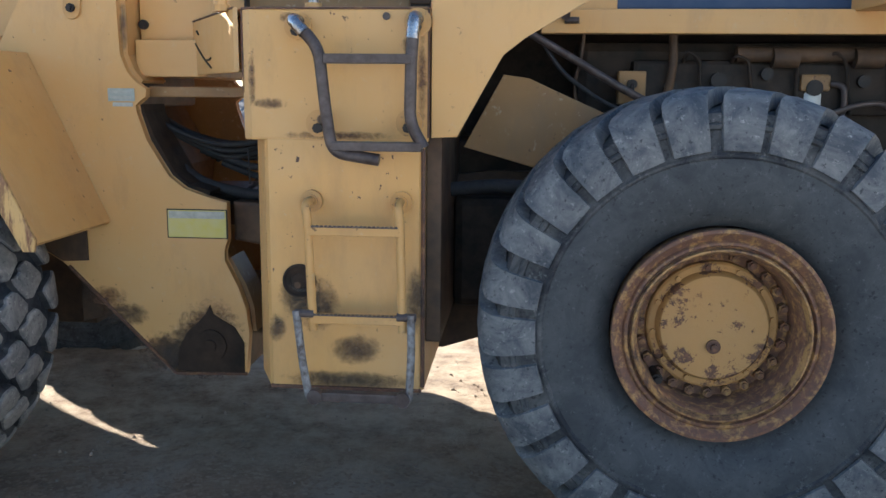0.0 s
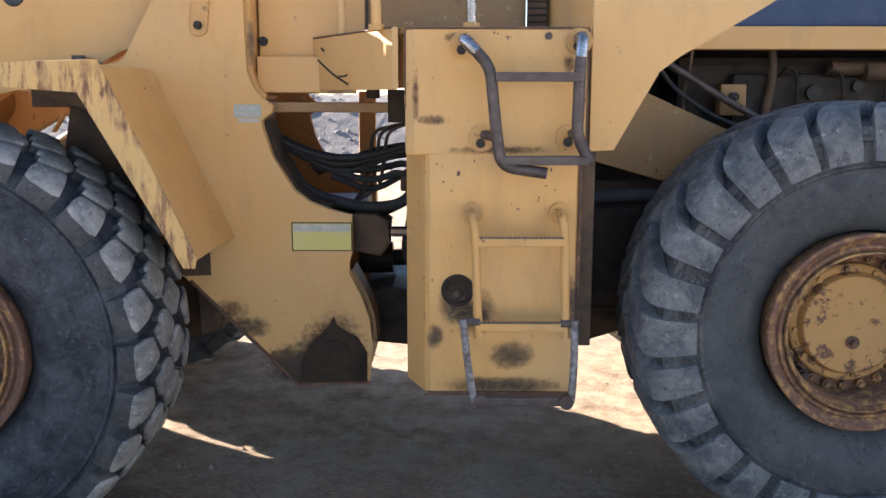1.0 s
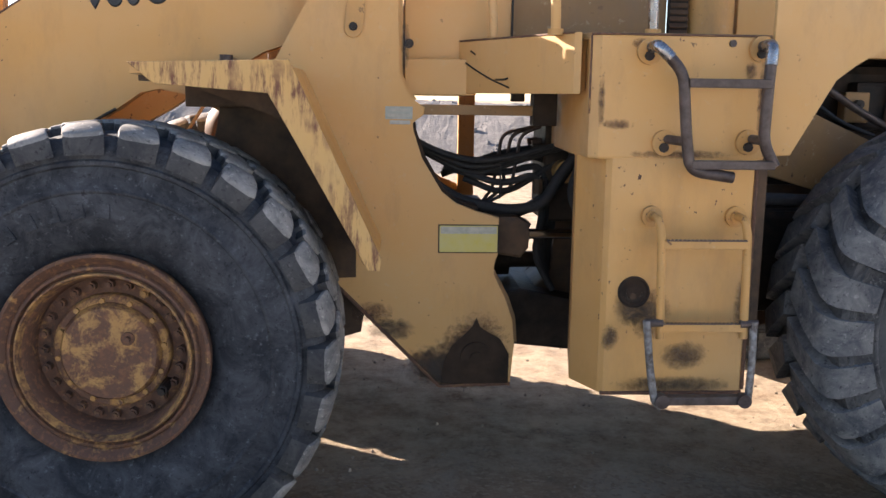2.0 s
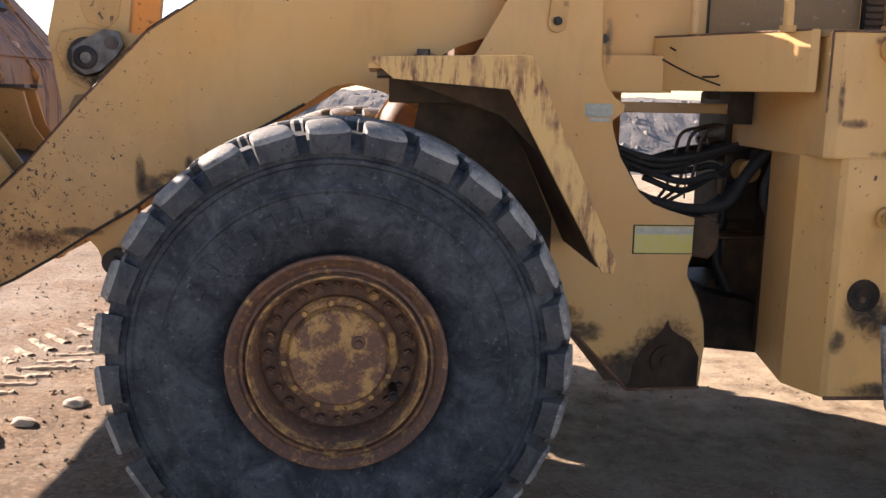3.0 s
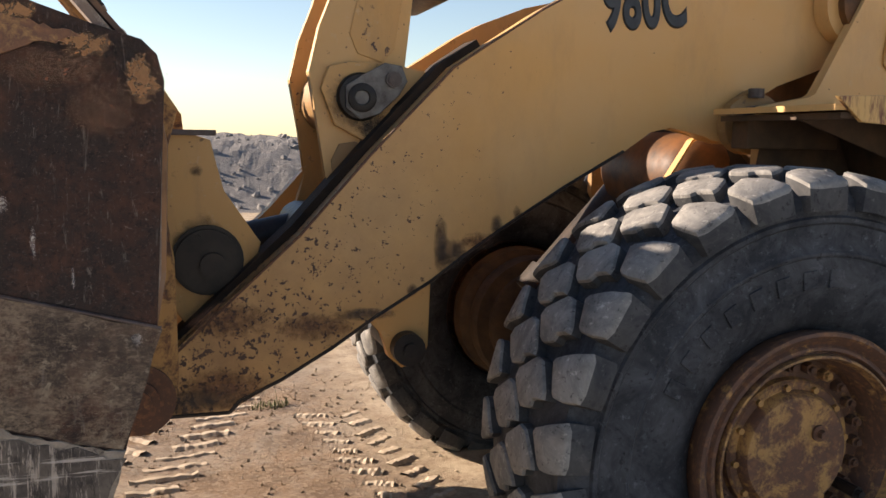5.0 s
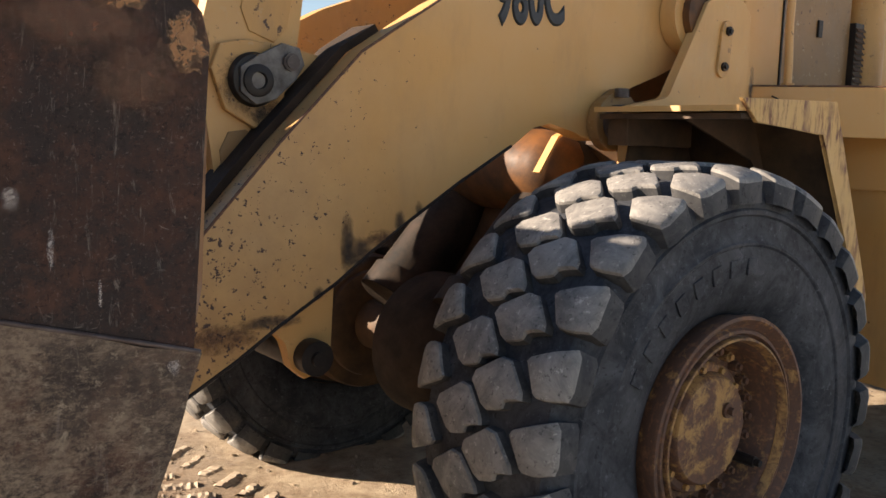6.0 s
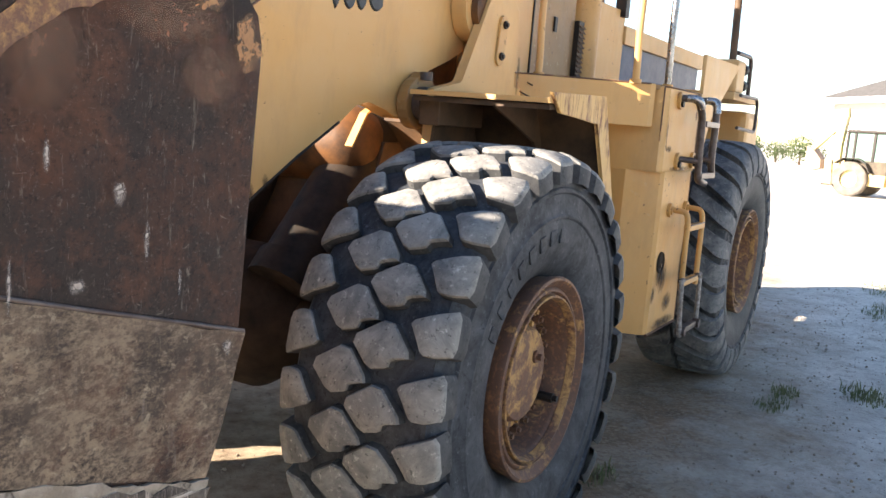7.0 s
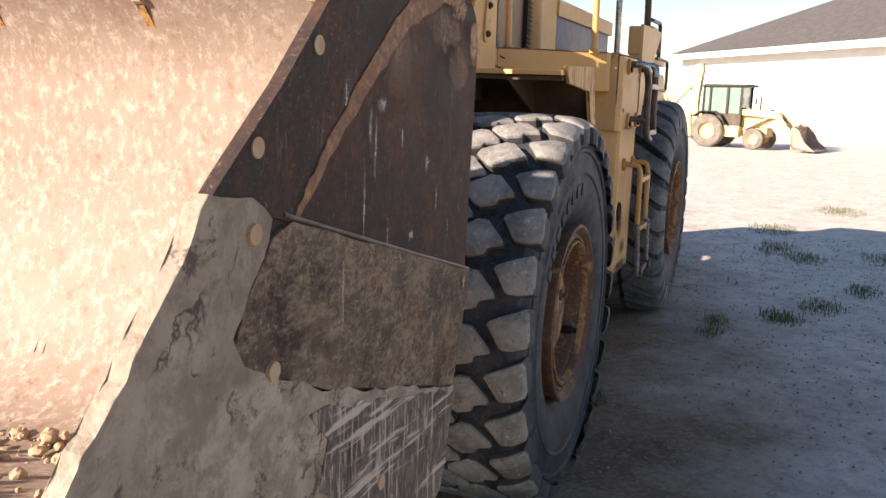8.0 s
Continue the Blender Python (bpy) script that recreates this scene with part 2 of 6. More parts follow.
def runs():
    """Bucket back: brown paint, dark runs from the top, grey rubbed dust."""
    m = Mat("rust_run_yellow", 0.6)
    a = m.mix(m.ramp(m.noise(3, 6), 0.38, 0.64), (0.30, 0.155, 0.065), (0.21, 0.115, 0.065))
    a = m.mix(m.mul(m.ramp(m.noise(2.4, 7, 0.7, warp=0.4), 0.50, 0.66), 0.7), a, (0.25, 0.20, 0.165))
    s = m.ramp(m.noise(11, 5, 0.6, (0.5, 1, 0.07)), 0.545, 0.60)
    s = m.mul(s, m.ramp(m.noise(5, 4, 0.6), 0.36, 0.5))
    a = m.mix(m.mul(s, 0.85), a, (0.065, 0.030, 0.020))
    s2 = m.ramp(m.noise(34, 5, 0.6, (0.5, 1, 0.08)), 0.58, 0.64)
    a = m.mix(m.mul(s2, 0.5), a, (0.10, 0.05, 0.03))
    m.color(a)
    m.rough(m.noise(15), 0.5, 0.85)
    m.bump(m.noise(24, 6), 0.2, 0.004)
    return m.m


skin_worn = runs()
rail_steel = simple("worn_rail_steel", (0.060, 0.042, 0.036), (0.125, 0.10, 0.09), 18, 0.42, 0.25)
bright_steel = simple("polished_worn_steel", (0.42, 0.42, 0.43), (0.20, 0.16, 0.13), 10, 0.28, 0.9)
mud_black = simple("dry_black_mud", (0.022, 0.016, 0.012), (0.060, 0.038, 0.024), 7, 0.95, 0, 0.5)
hanger_steel = simple("frayed_grey_wire", (0.34, 0.33, 0.32), (0.10, 0.075, 0.06), 34, 0.55, 0.3, 0.6)
grey_steel = simple("greasy_grey_steel", (0.20, 0.185, 0.17), (0.07, 0.06, 0.052), 16, 0.5, 0.2)
black_grease = simple("black_grease", (0.012, 0.010, 0.010), (0.035, 0.026, 0.02), 12, 0.45)
engine_dark = simple("oily_engine_iron", (0.013, 0.011, 0.009), (0.050, 0.033, 0.022), 9, 0.6, 0.2)
# oily frame brown; also the shade colour under the front fender
frame_brown = simple("oily_and_shade_brown", (0.045, 0.030, 0.020), (0.13, 0.075, 0.040), 5, 0.6)
chrome = simple("chrome_rod", (0.7, 0.72, 0.75), (0.55, 0.56, 0.58), 8, 0.12, 1.0, 0.02)
rust_drum = simple("greasy_brown_casting", (0.10, 0.058, 0.03), (0.035, 0.023, 0.016), 8, 0.6)
orange_paint = simple("orange_cylinder_paint", (0.17, 0.072, 0.022), (0.045, 0.026, 0.016), 6, 0.55)
blue_paint = simple("blue_hood_paint", (0.03, 0.055, 0.11), (0.06, 0.085, 0.14), 6, 0.5)
white_plastic = simple("white_plastic", (0.75, 0.74, 0.70), (0.62, 0.60, 0.55), 12, 0.4)
label_white = simple("faded_label", (0.52, 0.50, 0.42), (0.36, 0.36, 0.30), 30, 0.6)
label_yellow = simple("yellow_label", (0.62, 0.52, 0.13), (0.60, 0.53, 0.24), 14, 0.5)
label_green = simple("green_label", (0.34, 0.37, 0.31), (0.46, 0.47, 0.41), 40, 0.5)
dark_ink = simple("dark_ink", (0.03, 0.035, 0.04), (0.06, 0.065, 0.07), 18, 0.5)
wall_white = simple("white_sheet_wall", (0.80, 0.79, 0.76), (0.74, 0.73, 0.71), 1.0, 0.6)
roof_grey = simple("grey_shingle_roof", (0.075, 0.07, 0.068), (0.12, 0.112, 0.105), 2.5, 0.85)
bh_yellow = simple("backhoe_yellow", (0.72, 0.54, 0.22), (0.60, 0.47, 0.26), 3, 0.6)
pane_mat = Mat("tinted_glass", 0.06, 0.0, 0.6).color((0.05, 0.065, 0.065)).m
leaf_mat = simple("weed_leaf", (0.09, 0.115, 0.045), (0.20, 0.19, 0.09), 20, 0.7)
tree_mat = simple("far_foliage", (0.05, 0.075, 0.03), (0.10, 0.12, 0.05), 1.5, 0.9)


def soil():
    m = Mat("dusty_yard_soil", 0.95, 0, 0.2)
    c = m.mix(m.ramp(m.noise(0.35, 6, 0.6), 0.38, 0.62), (0.24, 0.150, 0.088), (0.27, 0.195, 0.13))
    c = m.mix(m.mul(m.ramp(m.noise(2.6, 9, 0.75), 0.44, 0.62), 0.85), c, (0.125, 0.088, 0.062))
    c = m.mix(m.mul(m.ramp(m.noise(1.1, 9, 0.75, warp=0.7), 0.47, 0.60), 0.65), c, (0.36, 0.31, 0.25))
    sx = m.node("ShaderNodeSeparateXYZ")
    m.link(m.pos, sx.inputs[0])
    sh = m.node("ShaderNodeMath")
    sh.operation = "MULTIPLY_ADD"
    m.link(sx.outputs[1], sh.inputs[0])
    sh.inputs[1].default_value = -4.6
    m.link(sx.outputs[0], sh.inputs[2])
    c = m.mix(m.mul(m.ramp(m.noise(60, 4, 0.75), 0.54, 0.66), 0.6), c, (0.36, 0.28, 0.20))
    c = m.mix(m.mul(m.ramp(m.noise(30, 6, 0.75), 0.57, 0.68), 0.5), c, (0.17, 0.12, 0.08))
    vo = m.node("ShaderNodeTexVoronoi")
    vo.inputs["Scale"].default_value = 48
    m.link(m.pos, vo.inputs["Vector"])
    sv = m.node("ShaderNodeSeparateColor")
    m.link(vo.outputs["Color"], sv.inputs[0])
    c = m.mix(m.mul(m.ramp(sv.outputs[0], 0.55, 1.0), 0.55), c, (0.38, 0.29, 0.20))
    c = m.mix(m.mul(m.ramp(sv.outputs[1], 0.6, 1.0), 0.6), c, (0.17, 0.11, 0.07))
    # paler soil where x passes -3.95 and y passes 3.5
    pale_zone = m.mul(m.ramp(sx.outputs[0], -3.95, -3.45), m.ramp(sx.outputs[1], 3.5, 4.4))
    c = m.mix(m.mul(pale_zone, m.ramp(m.noise(5, 8, 0.75), 0.34, 0.6)), c, (0.50, 0.40, 0.28))
    # pale dust colour, raised to make up for weak skylight in the near shade
    pale = m.mix(m.noise(0.8, 8, 0.7), (0.62, 0.58, 0.52), (0.80, 0.77, 0.71))
    pale = m.mix(m.mul(m.ramp(m.noise(2.2, 9, 0.75, warp=0.5), 0.46, 0.64), 0.6), pale, (0.42, 0.38, 0.33))
    pale = m.mix(m.mul(m.ramp(m.noise(8, 9, 0.8, warp=0.4), 0.50, 0.62), 0.65), pale, (0.30, 0.27, 0.23))
    pale = m.mix(m.mul(m.ramp(m.noise(40, 7, 0.8), 0.52, 0.64), 0.5), pale, (0.34, 0.30, 0.26))
    # uneven border of the near ground that is brightened by colour
    fill_zone = m.node("ShaderNodeMath")
    fill_zone.operation = "MULTIPLY_ADD"
    m.link(m.noise(0.9, 6, 0.65), fill_zone.inputs[0])
    fill_zone.inputs[1].default_value = 14.0
    m.link(sh.outputs[0], fill_zone.inputs[2])
    c = m.mix(m.mul(m.ramp(fill_zone.outputs[0], -8.0, -2.2), 0.88), c, pale)
    m.color(c)
    vo = m.node("ShaderNodeTexVoronoi")
    vo.inputs["Scale"].default_value = 62
    m.link(m.pos, vo.inputs["Vector"])
    m.bump(vo.outputs["Distance"], -0.5, 0.010)
    m.bump(m.noise(90, 8, 0.8), 0.9, 0.012)
    m.bump(m.noise(22, 9, 0.75), 0.6, 0.016)
    return m.m


soil_mat = soil()


def rock():
    m = Mat("grey_quarry_rock", 0.95, 0, 0.2)
    c = m.mix(m.ramp(m.noise(0.5, 6), 0.35, 0.65), (0.145, 0.137, 0.13), (0.20, 0.187, 0.175))
    c = m.mix(m.mul(m.ramp(m.noise(3.5, 8, 0.75), 0.50, 0.64), 0.8), c, (0.27, 0.25, 0.23))
    c = m.mix(m.mul(m.ramp(m.noise(7, 8, 0.75), 0.54, 0.66), 0.8), c, (0.095, 0.088, 0.083))
    c = m.mix(m.mul(m.ramp(m.noise(16, 8, 0.8), 0.52, 0.62), 0.8), c, (0.33, 0.31, 0.285))
    c = m.mix(m.mul(m.ramp(m.noise(24, 7, 0.8), 0.55, 0.64), 0.8), c, (0.07, 0.065, 0.06))
    m.color(c)
    m.bump(m.noise(4, 9, 0.75), 0.8, 0.08)
    return m.m


rock_mat = rock()
boulder_mat = simple("broken_boulder", (0.17, 0.16, 0.15), (0.27, 0.25, 0.23), 1.3, 0.95, 0, 0.4)
# paler than the yard soil: the ridges' sunlit look is in this colour
lit_print_soil = simple("pressed_lit_soil", (0.40, 0.31, 0.22), (0.52, 0.43, 0.32), 26, 0.95, 0, 0.5)
clod_mat = simple("dry_clod", (0.34, 0.23, 0.14), (0.48, 0.37, 0.26), 9, 0.95, 0, 0.5)
grit_mat = simple("dusty_grit", (0.20, 0.155, 0.115), (0.34, 0.28, 0.22), 9, 0.95, 0, 0.4)
stone_mat = simple("pale_stone", (0.46, 0.39, 0.30), (0.60, 0.53, 0.44), 12, 0.9, 0, 0.4)


# ---- mesh helpers ----
def part(name, bm, material, parent=None, label="", smooth=False):
    me = bpy.data.meshes.new(name)
    bmesh.ops.recalc_face_normals(bm, faces=bm.faces)
    bm.to_mesh(me)
    bm.free()
    for mt in (material if isinstance(material, (list, tuple)) else (material,)):
        me.materials.append(mt)
    if smooth:
        me.polygons.foreach_set("use_smooth", [True] * len(me.polygons))
        me.set_sharp_from_angle(angle=radians(35))
    ob = new(name, me)
    if parent:
        ob.parent = parent
    if label:
        ob["label"] = label
    return ob


def thing(name, label, category, group="", kind="", at=None):
    ob = new(name)
    ob.empty_display_size = 0.2
    if at:
        ob.location = at
    return tagged(ob, label, category, group, kind)


def block(bm, x0, x1, y0, y1, z0, z1, bevel=0.006):
    r = bmesh.ops.create_cube(bm, size=1)
    vs = r["verts"]
    for v in vs:
        v.co = ((x0 + x1) / 2 + v.co.x * (x1 - x0), (y0 + y1) / 2 + v.co.y * (y1 - y0), (z0 + z1) / 2 + v.co.z * (z1 - z0))
    if bevel:
        es = list({e for v in vs for e in v.link_edges})
        bmesh.ops.bevel(bm, geom=es, offset=bevel, segments=2, affect="EDGES", profile=0.6)
    return bm


def box(*a, bevel=0.006):
    return block(bmesh.new(), *a, bevel=bevel)


def plate(bm, pts, y0, y1, bevel=0.006, axis="y"):
    """Plate with an outline in the (x, z) plane and its thickness along y (or, for axis z, outline in x, y)."""
    put = (lambda p, d: (p[0], d, p[1])) if axis == "y" else (lambda p, d: (p[0], p[1], d)) if axis == "z" else (lambda p, d: (d, p[0], p[1]))
    lo = [bm.verts.new(put(p, y0)) for p in pts]
    hi = [bm.verts.new(put(p, y1)) for p in pts]
    n = len(pts)
    fs = [bm.faces.new(lo), bm.faces.new(hi[::-1])]
    for i in range(n):
        fs.append(bm.faces.new((lo[i], hi[i], hi[(i + 1) % n], lo[(i + 1) % n])))
    if bevel:
        es = list({e for f in fs[:2] for e in f.edges})
        bmesh.ops.bevel(bm, geom=es, offset=bevel, segments=2, affect="EDGES", profile=0.6)
    return bm


def panel(pts, y0, y1, bevel=0.006, axis="y"):
    return plate(bmesh.new(), pts, y0, y1, bevel, axis)


def rod(bm, a, b, r, seg=20, r2=None):
    a, b = Vector(a), Vector(b)
    d = b - a
    m = Matrix.Translation((a + b) / 2) @ d.to_track_quat("Z", "Y").to_matrix().to_4x4()
    bmesh.ops.create_cone(bm, cap_ends=True, segments=seg, radius1=r, radius2=r if r2 is None else r2, depth=d.length, matrix=m)
    return bm


def rods(*items, seg=20):
    bm = bmesh.new()
    for it in items:
        rod(bm, *it, seg=seg)
    return bm


def smooth_path(pts, fillet=0.04, n=5):
    """Polyline with its corners rounded."""
    pts = [Vector(p) for p in pts]
    out = [pts[0]]
    for a, b, c in zip(pts, pts[1:], pts[2:]):
        u, w = a - b, c - b
        f = min(fillet, u.length * 0.45, w.length * 0.45)
        p, q = b + u.normalized() * f, b + w.normalized() * f
        for i in range(n + 1):
            s = i / n
            out.append((1 - s) ** 2 * p + 2 * s * (1 - s) * b + s * s * q)
    out.append(pts[-1])
    return out


def tube(bm, pts, r, fillet=0.04, seg=12):
    path = smooth_path(pts, fillet) if fillet else [Vector(p) for p in pts]
    rings = []
    up = None
    for i, p in enumerate(path):
        d = (path[min(i + 1, len(path) - 1)] - path[max(i - 1, 0)]).normalized()
        if up is None:
            up = d.orthogonal().normalized()
        up = (up - d * up.dot(d)).normalized()
        side = d.cross(up)
        rings.append([bm.verts.new(p + r * (math.cos(k * math.tau / seg) * up + math.sin(k * math.tau / seg) * side)) for k in range(seg)])
    for A, B in zip(rings, rings[1:]):
        for k in range(seg):
            bm.faces.new((A[k], A[(k + 1) % seg], B[(k + 1) % seg], B[k]))
    bm.faces.new(rings[0][::-1])
    bm.faces.new(rings[-1])
    return bm


def tubes(r, *paths, fillet=0.04, seg=12):
    bm = bmesh.new()
    for p in paths:
        tube(bm, p, r, fillet, seg)
    return bm


def lathe(bm, prof, seg=64, closed=False):
    """Turn a profile of (y, radius) round the y axis."""
    rings = []
    for y, r in prof:
        if r < 1e-4:
            rings.append([bm.verts.new((0, y, 0))])
        else:
            rings.append([bm.verts.new((r * math.cos(k * math.tau / seg), y, r * math.sin(k * math.tau / seg))) for k in range(seg)])
    pairs = list(zip(rings, rings[1:])) + ([(rings[-1], rings[0])] if closed else [])
    for A, B in pairs:
        for k in range(seg):
            j = (k + 1) % seg
            if len(A) == 1:
                bm.faces.new((A[0], B[j], B[k]))
            elif len(B) == 1:
                bm.faces.new((A[k], A[j], B[0]))
            else:
                bm.faces.new((A[k], A[j], B[j], B[k]))
    return bm


def band(pts, y0, y1, t):
    """A bent strip of plate that follows an (x, z) line, t thick, from y0 to y1."""
    bm = bmesh.new()
    P = [Vector((p[0], p[1])) for p in pts]
    rows = []
    for i, p in enumerate(P):
        d = (P[min(i + 1, len(P) - 1)] - P[max(i - 1, 0)]).normalized()
        n = Vector((-d.y, d.x)) * t
        rows.append([bm.verts.new((q.x, y, q.y)) for q, y in ((p, y0), (p + n, y0), (p + n, y1), (p, y1))])
    for A, B in zip(rows, rows[1:]):
        for k in range(4):
            bm.faces.new((A[k], A[(k + 1) % 4], B[(k + 1) % 4], B[k]))
    bm.faces.new(rows[0][::-1])
    bm.faces.new(rows[-1])
    return bm


def ragged(pts, step, amp):
    """The outline with its sides broken up into short uneven lengths."""
    out = []
    for k, p in enumerate(pts):
        q = pts[(k + 1) % len(pts)]
        n = max(1, int(math.hypot(q[0] - p[0], q[1] - p[1]) / step))
        for i in range(n):
            f = i / n
            out.append((p[0] + (q[0] - p[0]) * f + random.uniform(-amp, amp), p[1] + (q[1] - p[1]) * f + random.uniform(-amp, amp)))
    return out


def arc(cx, cz, r, a0, a1, n=8):
    return [(cx + r * math.cos(radians(a0 + (a1 - a0) * i / n)), cz + r * math.sin(radians(a0 + (a1 - a0) * i / n))) for i in range(n + 1)]


MID = 4.64                      # the machine's middle line


def other(y):
    return 2 * MID - y


# ---- ground and distance ----
def ground_height(x, y):
    h = 0.012 * noise.noise((x * 1.3, y * 1.3, 0)) + 0.006 * noise.noise((x * 4.1, y * 4.1, 3)) + 0.014 * noise.noise((x * 0.4, y * 0.4, 7))
    h += 0.006 * noise.noise((x * 11, y * 11, 5))
    return h


def ground_sheet():
    """One sheet: fine near the machine, coarse out to the horizon."""
    def steps(a, b, fine, lim):
        out, s, v = [], fine, b
        while v < lim:
            v += s
            s *= 1.25
            out.append(v)
        low, s, v = [], fine, a
        while v > -lim:
            v -= s
            s *= 1.25
            low.append(v)
        mid = [a + (b - a) * i / round((b - a) / fine) for i in range(round((b - a) / fine) + 1)]
        return low[::-1] + mid + out
    xs = steps(-7.5, 4.5, 0.05, 1500)
    ys = steps(0.0, 9.0, 0.05, 1500)
    n = len(ys)
    verts = [(x, y, ground_height(x, y) if -60 < x < 60 and -60 < y < 60 else 0.0) for x in xs for y in ys]
    faces = [(i * n + j, (i + 1) * n + j, (i + 1) * n + j + 1, i * n + j + 1) for i in range(len(xs) - 1) for j in range(n - 1)]
    me = bpy.data.meshes.new("ground")
    me.from_pydata(verts, [], faces)
    me.polygons.foreach_set("use_smooth", [True] * len(me.polygons))
    me.materials.append(soil_mat)
    return tagged(new("ground", me), "dusty brown yard soil with stones", "ground", kind="structure")


ground_sheet()


def quarry_bank():
    nx, ny = 520, 60
    verts, faces = [], []
    for i in range(nx):
        for j in range(ny):
            u = i / (nx - 1)
            x = -34 + 64 * u
            y = 18.5 + 34 * (j / (ny - 1)) ** 1.5
            edge = 20 + 1.6 * noise.noise((x * 0.13, 0, 9))
            rise = min(1, max(0, (y - edge) / 6.5))
            h = (1.62 + 0.35 * noise.noise((x * 0.07, 5, 5))) * rise * rise * (3 - 2 * rise) - 0.08
            h += rise * (0.22 * noise.noise((x * 0.3, y * 0.3, 1)) + 0.10 * abs(noise.noise((x * 0.9, y * 0.9, 2))) + 0.06 * noise.noise((x * 3.4, y * 3.4, 4)))
            verts.append((x, y, h))
    for i in range(nx - 1):
        for j in range(ny - 1):
            a = i * ny + j
            faces.append((a, a + ny, a + ny + 1, a + 1))
    me = bpy.data.meshes.new("rock_bank")
    me.from_pydata(verts, [], faces)
    me.materials.append(rock_mat)
    return tagged(new("rock_bank", me), "grey broken quarry rock bank behind the yard", "rock bank", kind="structure")


quarry_bank()


def boulders():
    """Broken rock strewn over the bank."""
    base = bmesh.new()
    bmesh.ops.create_icosphere(base, subdivisions=1, radius=1)
    bv = [v.co.copy() for v in base.verts]
    bf = [[v.index for v in f.verts] for f in base.faces]
    base.free()
    verts, faces = [], []
    for k in range(3500):
        x, y = random.uniform(-24, 14), 19 + 12 * random.random() ** 1.3
        edge = 20 + 1.6 * noise.noise((x * 0.13, 0, 9))
        rise = min(1, max(0, (y - edge) / 6.5))
        z = (1.62 + 0.35 * noise.noise((x * 0.07, 5, 5))) * rise * rise * (3 - 2 * rise) - 0.08 + rise * 0.22 * noise.noise((x * 0.3, y * 0.3, 1))
        r = 0.02 + 0.15 * random.random() ** 5
        rot = Euler((random.random() * 6, random.random() * 6, random.random() * 6)).to_matrix()
        sc = (r, r * random.uniform(0.5, 1), r * random.uniform(0.4, 0.9))
        o = len(verts)
        for v in bv:
            q = rot @ Vector((v.x * sc[0], v.y * sc[1], v.z * sc[2])) * random.uniform(0.75, 1.15)
            verts.append((x + q.x, y + q.y, z + q.z))
        faces += [[n + o for n in f] for f in bf]
    me = bpy.data.meshes.new("boulders")
    me.from_pydata(verts, [], faces)
    me.materials.append(boulder_mat)
    return tagged(new("boulders", me), "grey broken boulders strewn over the bank", "boulders", kind="stuff")


boulders()


# ---- the wheel loader ----
loader = thing("wheel_loader", "old yellow articulated wheel loader with rusty wheels", "wheel loader", at=None)


def tyre_body(R):
    prof = [(0.21, 0.385), (0.240, 0.412), (0.276, 0.47), (0.293, 0.53), (0.299, 0.59), (0.296, 0.625), (0.302, 0.632), (0.302, 0.640), (0.296, 0.648), (0.294, 0.700), (0.291, 0.722), (0.300, 0.729), (0.300, 0.742), (0.292, 0.749), (0.294, R - 0.118), (0.287, R - 0.090), (0.258, R - 0.058), (0.14, R - 0.046), (0, R - 0.044)]
    full = [(-y, r) for y, r in prof] + [(y, r) for y, r in prof[-2::-1]]
    return lathe(bmesh.new(), full, 96)


def settle(bm, R, sink):
    """Press the foot of the tyre flat where it meets the ground."""
    low = -(R - sink)
    for v in bm.verts:
        if v.co.z < low:
            v.co.y *= 1 + 0.35 * (low - v.co.z)
            v.co.z = low + 0.05 * (v.co.z - low)


def crown(R, y):
    """Height of the tread's face: nearly flat, falling away round the shoulder."""
    return R - 0.10 * y * y - 3.0 * max(0.0, abs(y) - 0.22) ** 2


def lump(bm, outline, a0, st, R, floor):
    """One tread block: its outline in (share of the pitch, width), corners cut, sides leaning out to the groove."""
    cut = []
    n = len(outline)
    for k, p in enumerate(outline):
        for q in (outline[k - 1], outline[(k + 1) % n]):
            cut.append((p[0] + (q[0] - p[0]) * 0.17, p[1] + (q[1] - p[1]) * 0.17))
    n = len(cut)
    cu, cy = sum(p[0] for p in cut) / n, sum(p[1] for p in cut) / n
    wear = random.uniform(0, 0.004)
    rings = [[], [], [], []]
    for u, y in cut:
        for ring, grow, drop in zip(rings, (1.15, 1.11, 1.06, 0.93), (None, 0.014, 0.004, 0.0)):
            a, w = a0 + st * (cu + (u - cu) * grow), cy + (y - cy) * grow
            r = floor if drop is None else crown(R, w) - drop - wear
            ring.append(bm.verts.new((r * math.cos(a), w, r * math.sin(a))))
    r, a = crown(R, cy) - wear, a0 + st * cu
    top = bm.verts.new((r * math.cos(a), cy, r * math.sin(a)))
    for A, B in zip(rings, rings[1:]):
        for k in range(n):
            bm.faces.new((A[k], A[(k + 1) % n], B[(k + 1) % n], B[k])).material_index = 0 if A is rings[0] else 1
    for k in range(n):
        bm.faces.new((rings[3][k], rings[3][(k + 1) % n], top)).material_index = 1


SHOULDER = [(-0.32, -0.306), (-0.20, -0.250), (-0.02, -0.166), (0.20, -0.196), (0.43, -0.224), (0.43, -0.268), (0.35, -0.316)]
INNER = [(0.0, 0.030), (-0.39, -0.092), (0.12, -0.186), (0.20, -0.122), (0.32, -0.116), (0.40, -0.052)]


